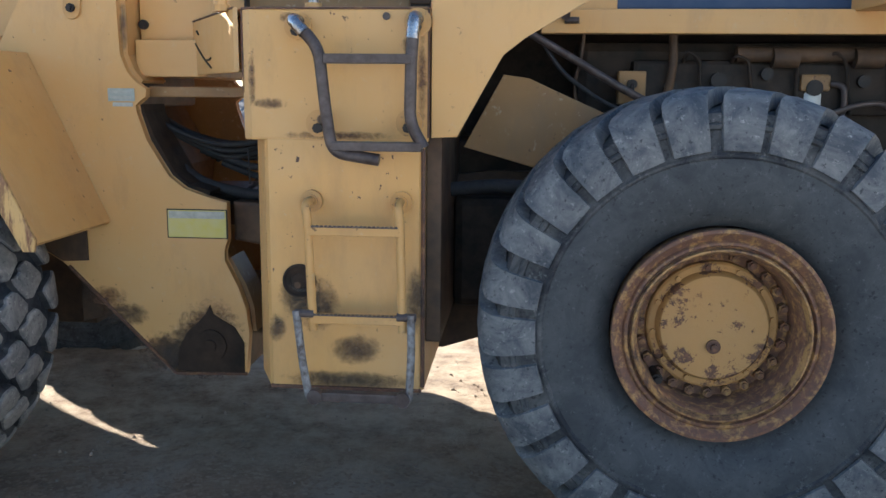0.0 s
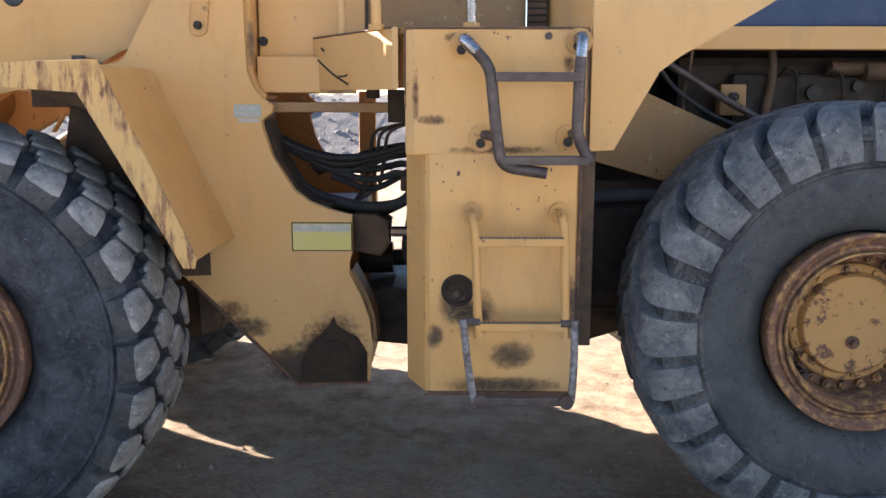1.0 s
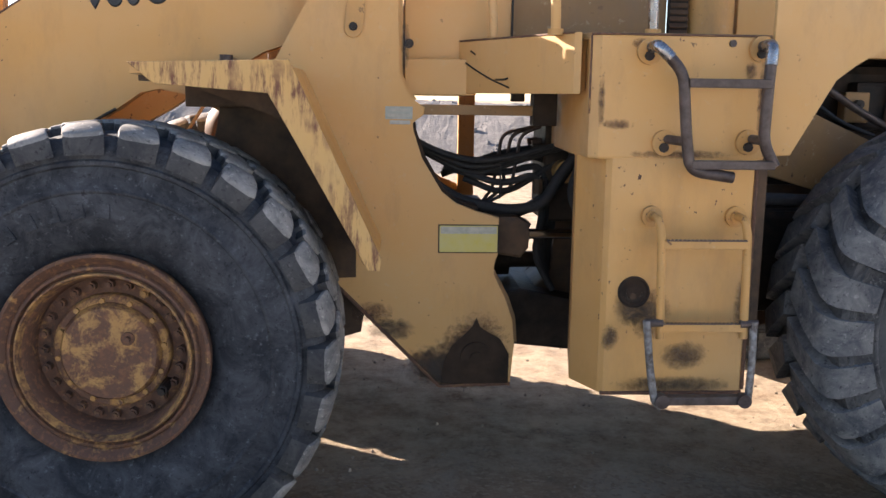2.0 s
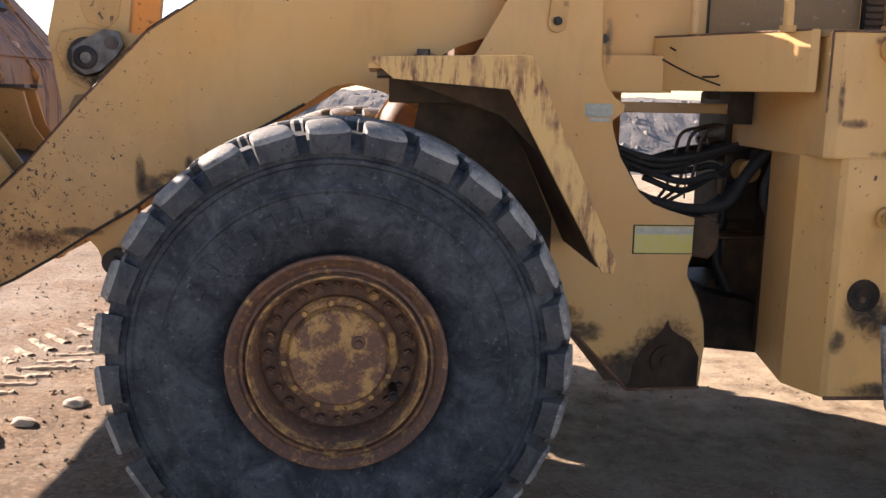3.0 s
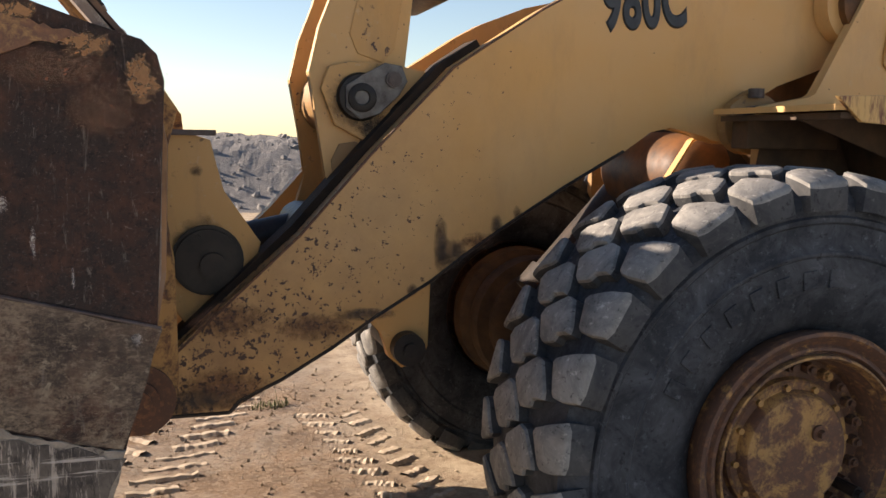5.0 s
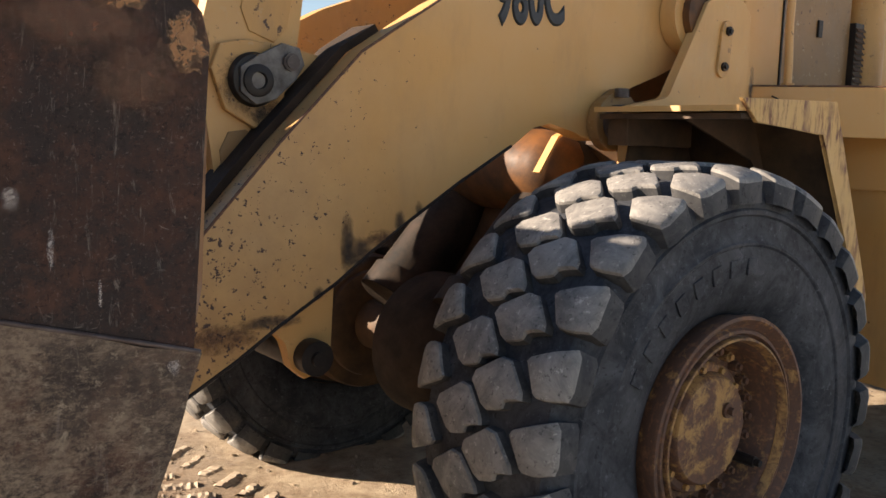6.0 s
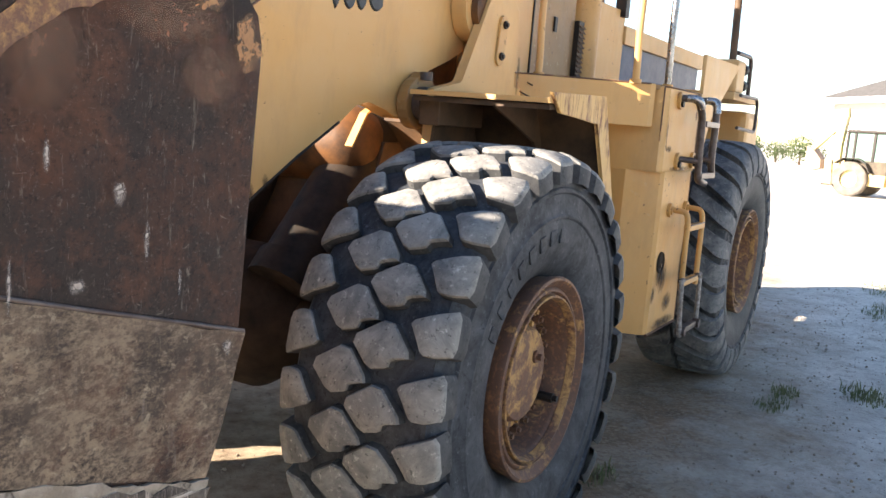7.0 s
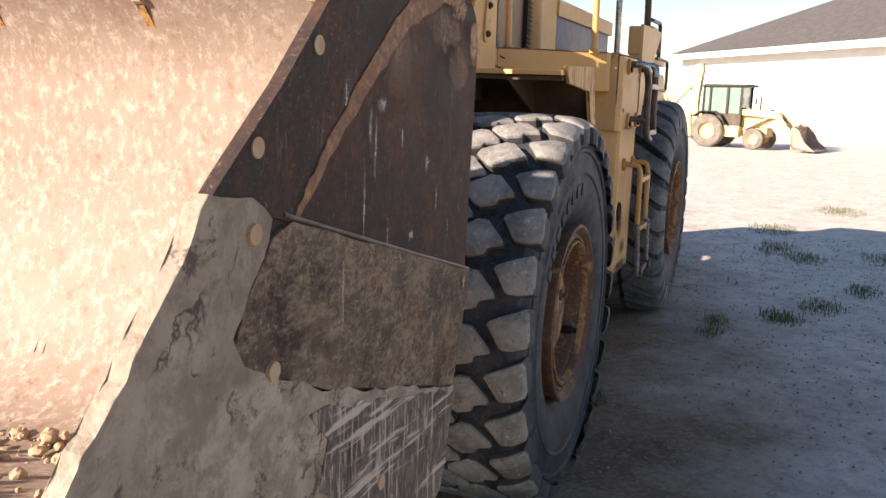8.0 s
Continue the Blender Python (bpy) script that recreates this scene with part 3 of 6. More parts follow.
def block_tread(R, n=27):
    """Four rows of lugs: slanted rhombic blocks in the middle, longer shoulder lugs; one half is the other turned about."""
    bm = bmesh.new()
    st = math.tau / n
    flip = [(-u, -y) for u, y in SHOULDER]
    for i in range(n):
        a = radians(131.2) + i * st
        j = [random.uniform(-0.015, 0.015) * st for _ in range(4)]
        lump(bm, SHOULDER, a + j[0], st, R - 0.002, R - 0.122)
        lump(bm, INNER, a + j[1] - 0.59 * st, st, R, R - 0.050)
        lump(bm, [(u, y + 0.140) for u, y in INNER], a + j[2] - 0.08 * st, st, R, R - 0.050)
        lump(bm, flip, a + j[3] - 0.41 * st, st, R - 0.002, R - 0.122)
    return bm


def bar_tread(R, n=27):
    """Heavy cross bars that run from the crown down the shoulder."""
    bm = bmesh.new()
    st = math.tau / n
    for s in (-1, 1):
        for i in range(n):
            a = radians(157) + i * st + (0 if s < 0 else st / 2) + random.uniform(-0.05, 0.05) * st
            jit = random.uniform(0.82, 1.10)
            line = [(0.02, 0.0, R), (0.15, 0.55, R - 0.004), (0.235, 0.90, R - 0.014), (0.268, 1.0, R - 0.030), (0.292, 1.05, R - 0.062), (0.306, 1.06, R - 0.11), (0.313, 1.06, R - 0.165), (0.309, 1.06, R - 0.215)]
            deep = [R - 0.06, R - 0.06, R - 0.07, R - 0.09, R - 0.12, R - 0.15, R - 0.18, R - 0.22]
            rows = []
            for k, ((y, off, r), d) in enumerate(zip(line, deep)):
                c = a + st * off * 0.8
                w = st * (0.29 + 0.08 * min(k, 3) / 3) * jit
                yo, yi = s * y, s * (y - (0 if k < 3 else 0.03))
                rows.append([bm.verts.new((q * math.cos(c + e), yy, q * math.sin(c + e))) for e, q, yy in ((-w * 1.12, d, yi), (-w, r, yo), (w, r, yo), (w * 1.12, d, yi))])
            for A, B in zip(rows, rows[1:]):
                for k in range(3):
                    bm.faces.new((A[k], A[k + 1], B[k + 1], B[k]))
            bm.faces.new(rows[0])
            bm.faces.new(rows[-1][::-1])
    bmesh.ops.recalc_face_normals(bm, faces=bm.faces)
    return bm


def wheel(at, R, sink, bars, turn, spin=0.0, inset=0.0):
    """A wheel with its axle along y; it faces -y."""
    f = -0.300                                      # rim edge
    k = 0.938 if bars else 0.983
    rim = lathe(bmesh.new(), [(0.24, 0.405), (f + 0.06, 0.400), (f + 0.012, 0.412), (f, 0.408), (f - 0.002, 0.396), (f + 0.014, 0.380), (f + 0.028, 0.366), (f + 0.018, 0.358), (f + 0.016, 0.348), (f + 0.034, 0.340), (f + 0.030, 0.330), (f + 0.042, 0.318), (f + 0.050, 0.312), (f + 0.060, 0.306), (f + 0.120 + inset, 0.302), (f + 0.130 + inset, 0.296), (f + 0.132 + inset, 0.20), (f + 0.20 + inset, 0.15), (f + 0.30 + inset, 0.0)], 96)
    for v in rim.verts:
        v.co.x *= k
        v.co.z *= k
    w = part("wheel", rim, rim_light if bars else rim_rust, loader, "rusted yellow steel rim", smooth=True)
    w.matrix_basis = pose(*at, 0, 0, turn)
    lock = lathe(bmesh.new(), [(f + 0.026, 0.336 * k), (f + 0.010, 0.333 * k), (f + 0.008, 0.326 * k), (f + 0.022, 0.319 * k), (f + 0.040, 0.315 * k), (f + 0.042, 0.330 * k)], 80, closed=True)
    part("lock_ring", lock, ring_paint, w, "lock ring with yellow paint left on it", smooth=True)
    body = tyre_body(R)
    if bars:
        for v in body.verts:
            if v.co.x ** 2 + v.co.z ** 2 > (R - 0.07) ** 2:
                v.co.x *= 0.975
                v.co.z *= 0.975
    settle(body, R, sink)
    if bars:
        for q in body.faces:
            m = q.calc_center_median()
            q.material_index = 1 if m.x ** 2 + m.z ** 2 < 0.615 ** 2 else 0
    t = part("tyre", body, (old_rubber, side_rubber) if bars else tyre_rubber, w, "caked black rubber tyre, gaps between its bars shaded in colour" if bars else "black rubber tyre, dusty sidewall", smooth=True)
    tr = bar_tread(R) if bars else block_tread(R)
    bmesh.ops.rotate(tr, verts=tr.verts, matrix=Matrix.Rotation(spin, 3, "Y"))
    settle(tr, R, sink)
    part("tread", tr, bar_rubber if bars else (groove_rubber, tread_rubber), w, "worn cross bars" if bars else "worn dusty tread blocks", smooth=True)
    hr = 0.192 if bars else 0.178
    f += inset
    hub = lathe(bmesh.new(), [(f + 0.14, hr + 0.050), (f + 0.105, hr + 0.046), (f + 0.098, hr + 0.038), (f + 0.098, hr + 0.016), (f + 0.070, hr + 0.008), (f + 0.062, hr), (f + 0.060, hr * 0.5), (f + 0.060, 0)], 64)
    part("hub_cover", hub, hub_paint if bars else hub_rusty, w, "flaking yellow hub cover", smooth=True)
    nut = bmesh.new()
    rod(nut, (0, 0.02, 0), (0, -0.018, 0), 0.019, 6)
    rod(nut, (0, -0.016, 0), (0, -0.030, 0), 0.011, 10)
    first = None
    for k in range(24):
        a = k * math.tau / 24
        p = (0.262 * math.cos(a), f + 0.118, 0.262 * math.sin(a))
        if first is None:
            first = part("bolt", nut, rim_light if bars else rim_rust, w)
            ob = first
        else:
            ob = new("bolt", first.data)
            ob.parent = w
        ob.location = p
    small = rod(bmesh.new(), (0, 0.01, 0), (0, -0.012, 0), 0.011, 6)
    sm = None
    for k in range(12):
        a = k * math.tau / 12 + 0.13
        if sm is None:
            sm = part("bolt", small, hub_paint, w)
            ob = sm
        else:
            ob = new("bolt", sm.data)
            ob.parent = w
        ob.location = ((hr + 0.025) * math.cos(a), f + 0.096, (hr + 0.025) * math.sin(a))
    pl = bmesh.new()
    px, pz = (0.0, -0.07) if bars else (0.075, 0.06)
    rod(pl, (px, f + 0.065, pz), (px, f + 0.05, pz), 0.026, 20)
    rod(pl, (px, f + 0.055, pz), (px, f + 0.030, pz), 0.014, 6)
    part("plug", pl, boss_rust, w, "dark oil plug")
    va = bmesh.new()
    vx, vz = (-0.20, -0.19) if bars else (0.205, -0.135)
    rod(va, (vx, f + 0.13, vz), (vx, f + 0.02, vz), 0.020, 12)
    rod(va, (vx, f + 0.03, vz), (vx, f + 0.0, vz), 0.013, 8)
    part("valve", va, black_grease, w, "black tyre valve")
    return w


front_wheel = wheel((-2.936, 3.42, 0.767), 0.888, 0.120, False, 0, 0.0, 0.025)
wheel((0.672, 3.415, 0.868), 0.870, 0.004, True, 0, 0.0, 0.080)
wheel((-2.936, other(3.45), 0.767), 0.888, 0.120, False, 180, 0.0, 0.025)
wheel((0.672, other(3.415), 0.868), 0.870, 0.004, True, 180, 0.0, 0.080)

# raised maker's mark on the front tyre's sidewall, as plain bars
def sidewall_mark():
    first = None
    for k in range(8):
        a = radians(152 - 9.3 * k)
        if first is None:
            first = part("raised_bar", box(-0.024, 0.024, -0.004, 0.004, -0.028, 0.028, bevel=0.003), tyre_rubber, front_wheel)
            ob = first
        else:
            ob = new("raised_bar", first.data)
            ob.parent = front_wheel
        ob.matrix_basis = Matrix.Translation((0.562 * math.cos(a), -0.299, 0.562 * math.sin(a))) @ Matrix.Rotation(math.pi / 2 - a, 4, "Y")


sidewall_mark()


# -- front frame --
TOWER = [(-2.06, 2.37), (-1.90, 2.36), (-1.83, 2.30), (-1.83, 1.86), (-1.80, 1.78), (-1.76, 1.735), (-1.71, 1.71), (-1.715, 1.675), (-1.77, 1.64), (-1.765, 1.60), (-1.72, 1.48), (-1.63, 1.32), (-1.56, 1.265), (-1.46, 1.235), (-1.36, 1.21), (-1.36, 1.04), (-1.385, 0.985), (-1.385, 0.94), (-1.32, 0.82), (-1.285, 0.72), (-1.275, 0.60), (-1.29, 0.41), (-1.63, 0.40), (-2.14, 0.92), (-2.45, 1.10), (-2.62, 1.45), (-2.62, 1.86), (-2.40, 1.90), (-2.37, 1.91), (-2.15, 2.32)]
part("frame_plate", panel(TOWER, 3.91, 3.96), yellow, loader, "scratched yellow side plate, rust round the lower hinge")
part("frame_plate", panel(TOWER, other(3.96), other(3.91)), yellow_dirty, loader)
NECK = [(-1.83, 2.30), (-1.83, 1.86), (-1.80, 1.78), (-1.76, 1.735)]
part("frame_edge", band(NECK, 3.963, 4.22, 0.02), yellow, loader)
part("frame_edge", band([(-1.77, 1.64), (-1.765, 1.60), (-1.72, 1.48), (-1.63, 1.32), (-1.56, 1.265), (-1.46, 1.235)], 3.963, 4.20, 0.02), mud_black, loader, "black plate edge")
part("frame_edge", band([(-1.385, 0.94), (-1.32, 0.82), (-1.285, 0.72), (-1.275, 0.60)], 3.963, 4.15, 0.02), yellow_dirty, loader)
part("cross_plate", panel([(-2.5, 1.70), (-2.42, 1.82), (-2.2, 1.82), (-1.9, 1.3), (-2.0, 0.65), (-2.1, 0.62), (-2.1, 1.2)], 3.97, other(3.97)), frame_brown, loader, "oily brown cross plate")
part("hinge_block", box(-1.72, -1.30, 3.98, other(3.98), 0.42, 0.62), frame_brown, loader)
part("hinge_block", box(-1.75, -1.36, 4.3, other(4.3), 1.05, 1.20), frame_brown, loader)
# hinge boss with its flame-shaped rust patch
boss = bmesh.new()
bp = [(-1.62, 0.415), (-1.61, 0.52), (-1.57, 0.60), (-1.51, 0.655), (-1.475, 0.69), (-1.455, 0.735), (-1.44, 0.69), (-1.40, 0.665), (-1.34, 0.63), (-1.30, 0.56), (-1.30, 0.415)]
plate(boss, bp, 3.902, 3.912, 0.003)
part("hinge_patch", boss, mud_black, loader, "dark oily rust patch")
part("hinge_pin", rods(((-1.455, 3.905, 0.545), (-1.455, 3.888, 0.545), 0.075), ((-1.455, 3.90, 0.545), (-1.455, 3.876, 0.545), 0.03)), mud_black, loader, "dark oily hinge pin cap", smooth=True)
# tower pin slot and pin at the top
part("pin_slot", panel(arc(-2.012, 2.218, 0.040, 0, 180) + arc(-2.030, 2.050, 0.040, 180, 360), 3.897, 3.912, 0.004), yellow_worn, loader)
for z, x in ((2.212, -2.012), (2.058, -2.030)):
    part("pin_bolt", rods(((x, 3.90, z), (x, 3.885, z), 0.020), ((x, 3.89, z), (x, 3.876, z), 0.011), seg=8), black_grease, loader)
# labels on the tower
def decal(x0, x1, z0, z1, y, mat, bars, bar_mat, name="label_plate", lab=""):
    lp = part(name, box(x0, x1, y - 0.004, y, z0, z1, bevel=0.0015), mat, loader, lab)
    for (a, b, c, d) in bars:
        part("print_bar", box(x0 + (x1 - x0) * a, x0 + (x1 - x0) * b, y - 0.0065, y - 0.0035, z0 + (z1 - z0) * c, z0 + (z1 - z0) * d, bevel=0), bar_mat, lp)


part("label_frame", box(-1.642, -1.360, 3.908, 3.9115, 1.043, 1.177, bevel=0.001), black_grease, loader)
decal(-1.636, -1.366, 1.048, 1.172, 3.908, label_yellow, [(0.02, 0.98, 0.70, 0.96)], label_white, lab="faded yellow and white warning label")
decal(-1.888, -1.765, 1.655, 1.712, 3.91, label_green, [(0.08, 0.92, 0.62, 0.84), (0.08, 0.92, 0.2, 0.42)], label_white, lab="small green and white label")
decal(-1.868, -1.775, 1.632, 1.650, 3.91, label_white, [], label_white, lab="small white label")

# -- fender over the front wheel --
fo, fi = 3.25, 3.905
fender = part("fender", panel([(-2.83, 1.845), (-2.25, 1.865), (-1.905, 1.115), (-1.925, 1.10), (-2.265, 1.845), (-2.83, 1.825)], fo + 0.012, fi, 0.003), yellow, loader, "bent yellow plate fender")
part("fender_edge", panel([(-2.835, 1.868), (-2.24, 1.885), (-1.895, 1.13), (-1.905, 1.085), (-1.948, 1.085), (-2.318, 1.765), (-2.74, 1.79)], fo - 0.004, fo + 0.014, 0.004), streak, fender, "yellow edge strip with rust streaks")
# dark panel and brown gusset put the fender's inner shade into colour
part("fender_shade_panel", panel([(-2.80, 1.820), (-2.28, 1.838), (-1.945, 1.105), (-1.965, 1.105), (-2.30, 1.815), (-2.80, 1.800)], fo + 0.02, fi - 0.004, 0.002), frame_brown, fender, "dark brown underside, its shade put in the colour")
# added plate: darkens the yellow frame plate below the fender
part("inner_shade_plate", panel([(-2.66, 1.50), (-2.60, 1.80), (-2.29, 1.80), (-2.02, 1.20), (-2.02, 0.93), (-2.14, 0.925), (-2.46, 1.12)], 3.893, 3.907, 0.003), frame_brown, loader, "added dark brown plate for the shade under the fender")
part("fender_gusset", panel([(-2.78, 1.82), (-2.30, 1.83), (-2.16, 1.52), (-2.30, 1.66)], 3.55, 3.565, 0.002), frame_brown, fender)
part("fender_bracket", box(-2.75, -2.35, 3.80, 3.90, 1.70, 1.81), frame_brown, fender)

# -- boom arms --
ARM = [(-4.78, 0.99), (-4.35, 1.39), (-4.10, 1.67), (-3.80, 1.98), (-3.67, 2.065), (-3.46, 2.20), (-3.33, 2.27), (-3.10, 2.36), (-2.80, 2.43), (-2.45, 2.45), (-2.22, 2.45), (-2.08, 2.40), (-2.02, 2.30), (-2.04, 2.16), (-2.15, 2.06), (-2.27, 2.01), (-2.45, 1.955), (-2.52, 1.915), (-2.60, 1.78), (-2.67, 1.715), (-2.74, 1.73), (-2.80, 1.76), (-2.92, 1.785), (-3.01, 1.765), (-3.12, 1.68), (-3.37, 1.54), (-3.59, 1.405), (-3.75, 1.30), (-3.88, 1.205), (-4.09, 1.08), (-4.24, 0.98), (-4.42, 0.875), (-4.565, 0.81), (-4.60, 0.77), (-4.80, 0.77), (-4.98, 0.77), (-5.02, 0.88), (-4.95, 0.99)]
arm = part("boom_arm", panel(ARM, 4.05, 4.15, 0.008), boom_yellow, loader, "yellow lift arm, stained at its lower edge")
part("boom_arm", panel(ARM, other(4.15), other(4.05), 0.008), yellow_worn, loader, "sunlit yellow lift arm")
part("cross_tube", rods(((-3.62, 4.15, 1.72), (-3.62, other(4.15), 1.72), 0.16)), yellow_dirty, loader, smooth=True)
part("arm_pivot", rods(((-2.12, 3.93, 2.27), (-2.12, other(3.93), 2.27), 0.13)), orange_paint, loader, smooth=True)
part("arm_flange", band(ARM[0:5], 4.151, 4.30, 0.028), mud_black, arm, "black greasy flange along the arm's upper edge")
# model number on the arm
def letters(body, size, m, mat, parent, name="number", depth=0.002, squeeze=1.0):
    cu = bpy.data.curves.new(name, "FONT")
    cu.body, cu.size, cu.extrude, cu.offset = body, size, depth, 0.006
    cu.space_character = 1.08
    cu.bevel_depth, cu.bevel_resolution = 0.007, 0
    tmp = bpy.data.objects.new(name, cu)
    me = bpy.data.meshes.new_from_object(tmp)
    bpy.data.objects.remove(tmp)
    me.materials.append(mat)
    ob = new(name, me)
    ob.parent = parent
    ob.matrix_basis = m @ Matrix.Diagonal((squeeze, 1, 1, 1))
    return ob


num = letters("980C", 0.27, pose(-3.22, 4.0500, 2.14, 90, -5, 0), dark_ink, arm, squeeze=0.56)
num["label"] = "dark model number"
# lug and pin below the arm
part("cylinder_lug", panel([(-4.13, 1.09), (-4.05, 1.02), (-4.03, 0.93), (-3.98, 0.885), (-3.91, 0.90), (-3.88, 0.96), (-3.87, 1.25), (-4.0, 1.2)], 4.08, 4.14), yellow_worn, arm)
part("lug_pin", rods(((-3.965, 4.02, 0.965), (-3.965, 4.40, 0.965), 0.06), ((-3.965, 4.03, 0.965), (-3.965, 4.005, 0.965), 0.025)), black_grease, arm, smooth=True)
# lift cylinders
for yy in (4.36, other(4.36)):
    part("lift_cylinder", rods(((-2.36, yy, 1.70), (-3.02, yy, 0.98), 0.15), ((-2.98, yy, 1.03), (-3.06, yy, 0.94), 0.165), seg=32), engine_dark, loader, "oily dark lift cylinder", smooth=True)
drum = lathe(bmesh.new(), [(4.22, 0.0), (4.22, 0.06), (4.235, 0.11), (4.27, 0.155), (4.33, 0.18), (4.42, 0.19), (other(4.42), 0.19), (other(4.22), 0.10), (other(4.22), 0.0)], 40)
part("frame_drum", drum, orange_paint, loader, "dull orange rounded frame top", smooth=True).location = (-2.60, 0, 1.575)
part("drum_edge", band([(-2.46, 1.80), (-2.60, 1.80), (-2.74, 1.73), (-2.84, 1.58)], 4.18, 4.22, 0.010), yellow_worn, loader)
part("valve_cover", box(-2.45, -1.92, 4.20, other(4.20), 1.62, 2.12, bevel=0.02), frame_brown, loader)
part("front_bulkhead", panel([(-2.55, 1.60), (-2.30, 1.60), (-2.15, 0.55), (-2.6, 0.55), (-2.75, 1.0)], 4.2, other(4.2)), frame_brown, loader, "oily brown bulkhead")

# pin bracket below the fender's front end
br = part("pin_bracket", panel(arc(-2.61, 1.79, 0.115, 100, 330, 12) + [(-2.47, 1.74), (-2.44, 1.84), (-2.52, 1.90), (-2.60, 1.93)], 3.985, 4.04, 0.008), yellow_dirty, loader, "dirty yellow cast eye bracket")
part("pin", rods(((-2.61, 4.0, 1.79), (-2.61, 3.945, 1.79), 0.075), ((-2.61, 3.95, 1.79), (-2.61, 3.925, 1.79), 0.03)), rail_steel, br, smooth=True)
part("pin_bolt", rods(((-2.60, 3.97, 1.895), (-2.60, 3.97, 1.930), 0.030)), rail_steel, br, smooth=True)

# -- tilt lever --
LEVER = [(-4.29, 1.96), (-4.25, 2.12), (-4.19, 2.27), (-4.08, 2.62), (-4.02, 2.95), (-3.86, 2.98), (-3.82, 2.90), (-3.89, 2.40), (-3.90, 2.25), (-3.94, 1.98), (-3.72, 1.95), (-3.70, 1.80), (-4.02, 1.62), (-4.12, 1.35), (-4.22, 1.28), (-4.28, 1.40), (-4.22, 1.57)]
lev = part("tilt_lever", panel(LEVER, 4.255, 4.32, 0.008), yellow, loader, "yellow tilt lever with a greasy pin")
part("tilt_lever", panel(LEVER, 4.80, 4.865, 0.008), yellow_worn, loader)
part("lever_recess", panel([(-4.14, 2.10), (-4.11, 2.03), (-4.02, 2.0), (-3.97, 2.05), (-3.93, 2.3), (-3.88, 2.6), (-4.0, 2.6), (-4.08, 2.35)], 4.249, 4.256, 0.003), yellow_worn, lev)
part("pin_retainer", panel([(-4.25, 1.90), (-4.22, 1.98), (-4.14, 2.0), (-4.03, 1.995), (-3.965, 1.98), (-3.945, 1.92), (-3.99, 1.88), (-4.0, 1.75), (-4.07, 1.70), (-4.2, 1.77)], 4.228, 4.256, 0.006), yellow_worn, lev, "greasy worn pin plate")
ring = part("pin", lathe(bmesh.new(), [(0.03, 0.088), (0.0, 0.088), (-0.012, 0.080), (-0.014, 0.050), (0.004, 0.046), (0.004, 0.030), (-0.010, 0.026), (-0.010, 0.014), (0.02, 0.012), (0.02, 0.0)], 36), black_grease, lev, "greasy black pin", smooth=True)
ring.location = (-4.105, 4.215, 1.872)
part("lever_recess", panel([(-4.21, 1.64), (-4.18, 1.70), (-4.12, 1.71), (-4.03, 1.66), (-4.16, 1.50), (-4.20, 1.54)], 4.249, 4.256, 0.003), yellow_dirty, lev)
part("pin_bolt", rods(((-4.0, 4.24, 1.938), (-4.0, 4.20, 1.938), 0.032), seg=10), rail_steel, lev)
part("retainer_arm", panel([(-4.165, 1.83), (-4.165, 1.91), (-4.11, 1.945), (-4.02, 1.995), (-3.955, 1.985), (-3.935, 1.93), (-3.965, 1.88), (-4.04, 1.81), (-4.11, 1.79)], 4.190, 4.206, 0.004), grey_steel, lev, "worn grey steel retainer")
part("grease_cup", lathe(bmesh.new(), [(0.02, 0.055), (-0.006, 0.052), (-0.010, 0.042), (-0.010, 0.028), (0.010, 0.024), (0.010, 0.0)], 28), black_grease, lev, smooth=True).location = (-4.105, 4.188, 1.868)
part("pin_bolt", rods(((-3.99, 4.20, 1.935), (-3.99, 4.176, 1.935), 0.030), ((-3.99, 4.18, 1.935), (-3.99, 4.170, 1.935), 0.022), seg=10), rail_steel, lev)
part("tilt_link", rods(((-4.60, MID, 1.285), (-4.16, MID, 1.37), 0.075), ((-4.24, 4.44, 1.355), (-4.24, 4.84, 1.355), 0.10), seg=24), black_grease, loader, "greasy black tilt link", smooth=True)

# -- bucket --
bucket = part("bucket", panel([(-4.784, 1.84), (-4.798, 1.895), (-4.828, 1.925), (-4.931, 1.955), (-5.147, 2.03), (-5.382, 2.03), (-5.520, 1.86), (-5.640, 1.752), (-5.800, 1.60), (-5.918, 1.475), (-6.012, 1.37), (-6.097, 1.29), (-6.238, 1.12), (-6.238, 1.05), (-5.147, 0.78), (-4.959, 0.80), (-4.884, 1.04), (-4.813, 1.29)], 2.99, 3.004, 0.003), steel_dark, loader, "dark scraped steel bucket with rust and pale mud")
B0, B1 = 3.004, other(3.08)
part("side_plate", panel([(-4.715, 1.42), (-4.696, 1.69), (-4.710, 1.84), (-4.762, 1.91), (-4.846, 1.93), (-4.931, 1.955), (-5.382, 2.03), (-5.551, 1.86), (-6.097, 1.29), (-6.238, 1.12), (-6.238, 1.05), (-5.147, 0.78), (-4.959, 0.80), (-4.813, 1.29)], B1, B1 + 0.03, 0.005), rust_yellow, bucket)
part("wear_plate", panel(ragged([(-4.804, 1.300), (-5.636, 1.52), (-5.697, 1.505), (-5.768, 1.42), (-5.800, 1.35), (-5.768, 1.315), (-5.523, 1.215), (-4.889, 1.035)], 0.05, 0.0035), 2.9815, 2.992, 0.002), steel_pale, bucket, "scraped brown wear plate with pale mud")
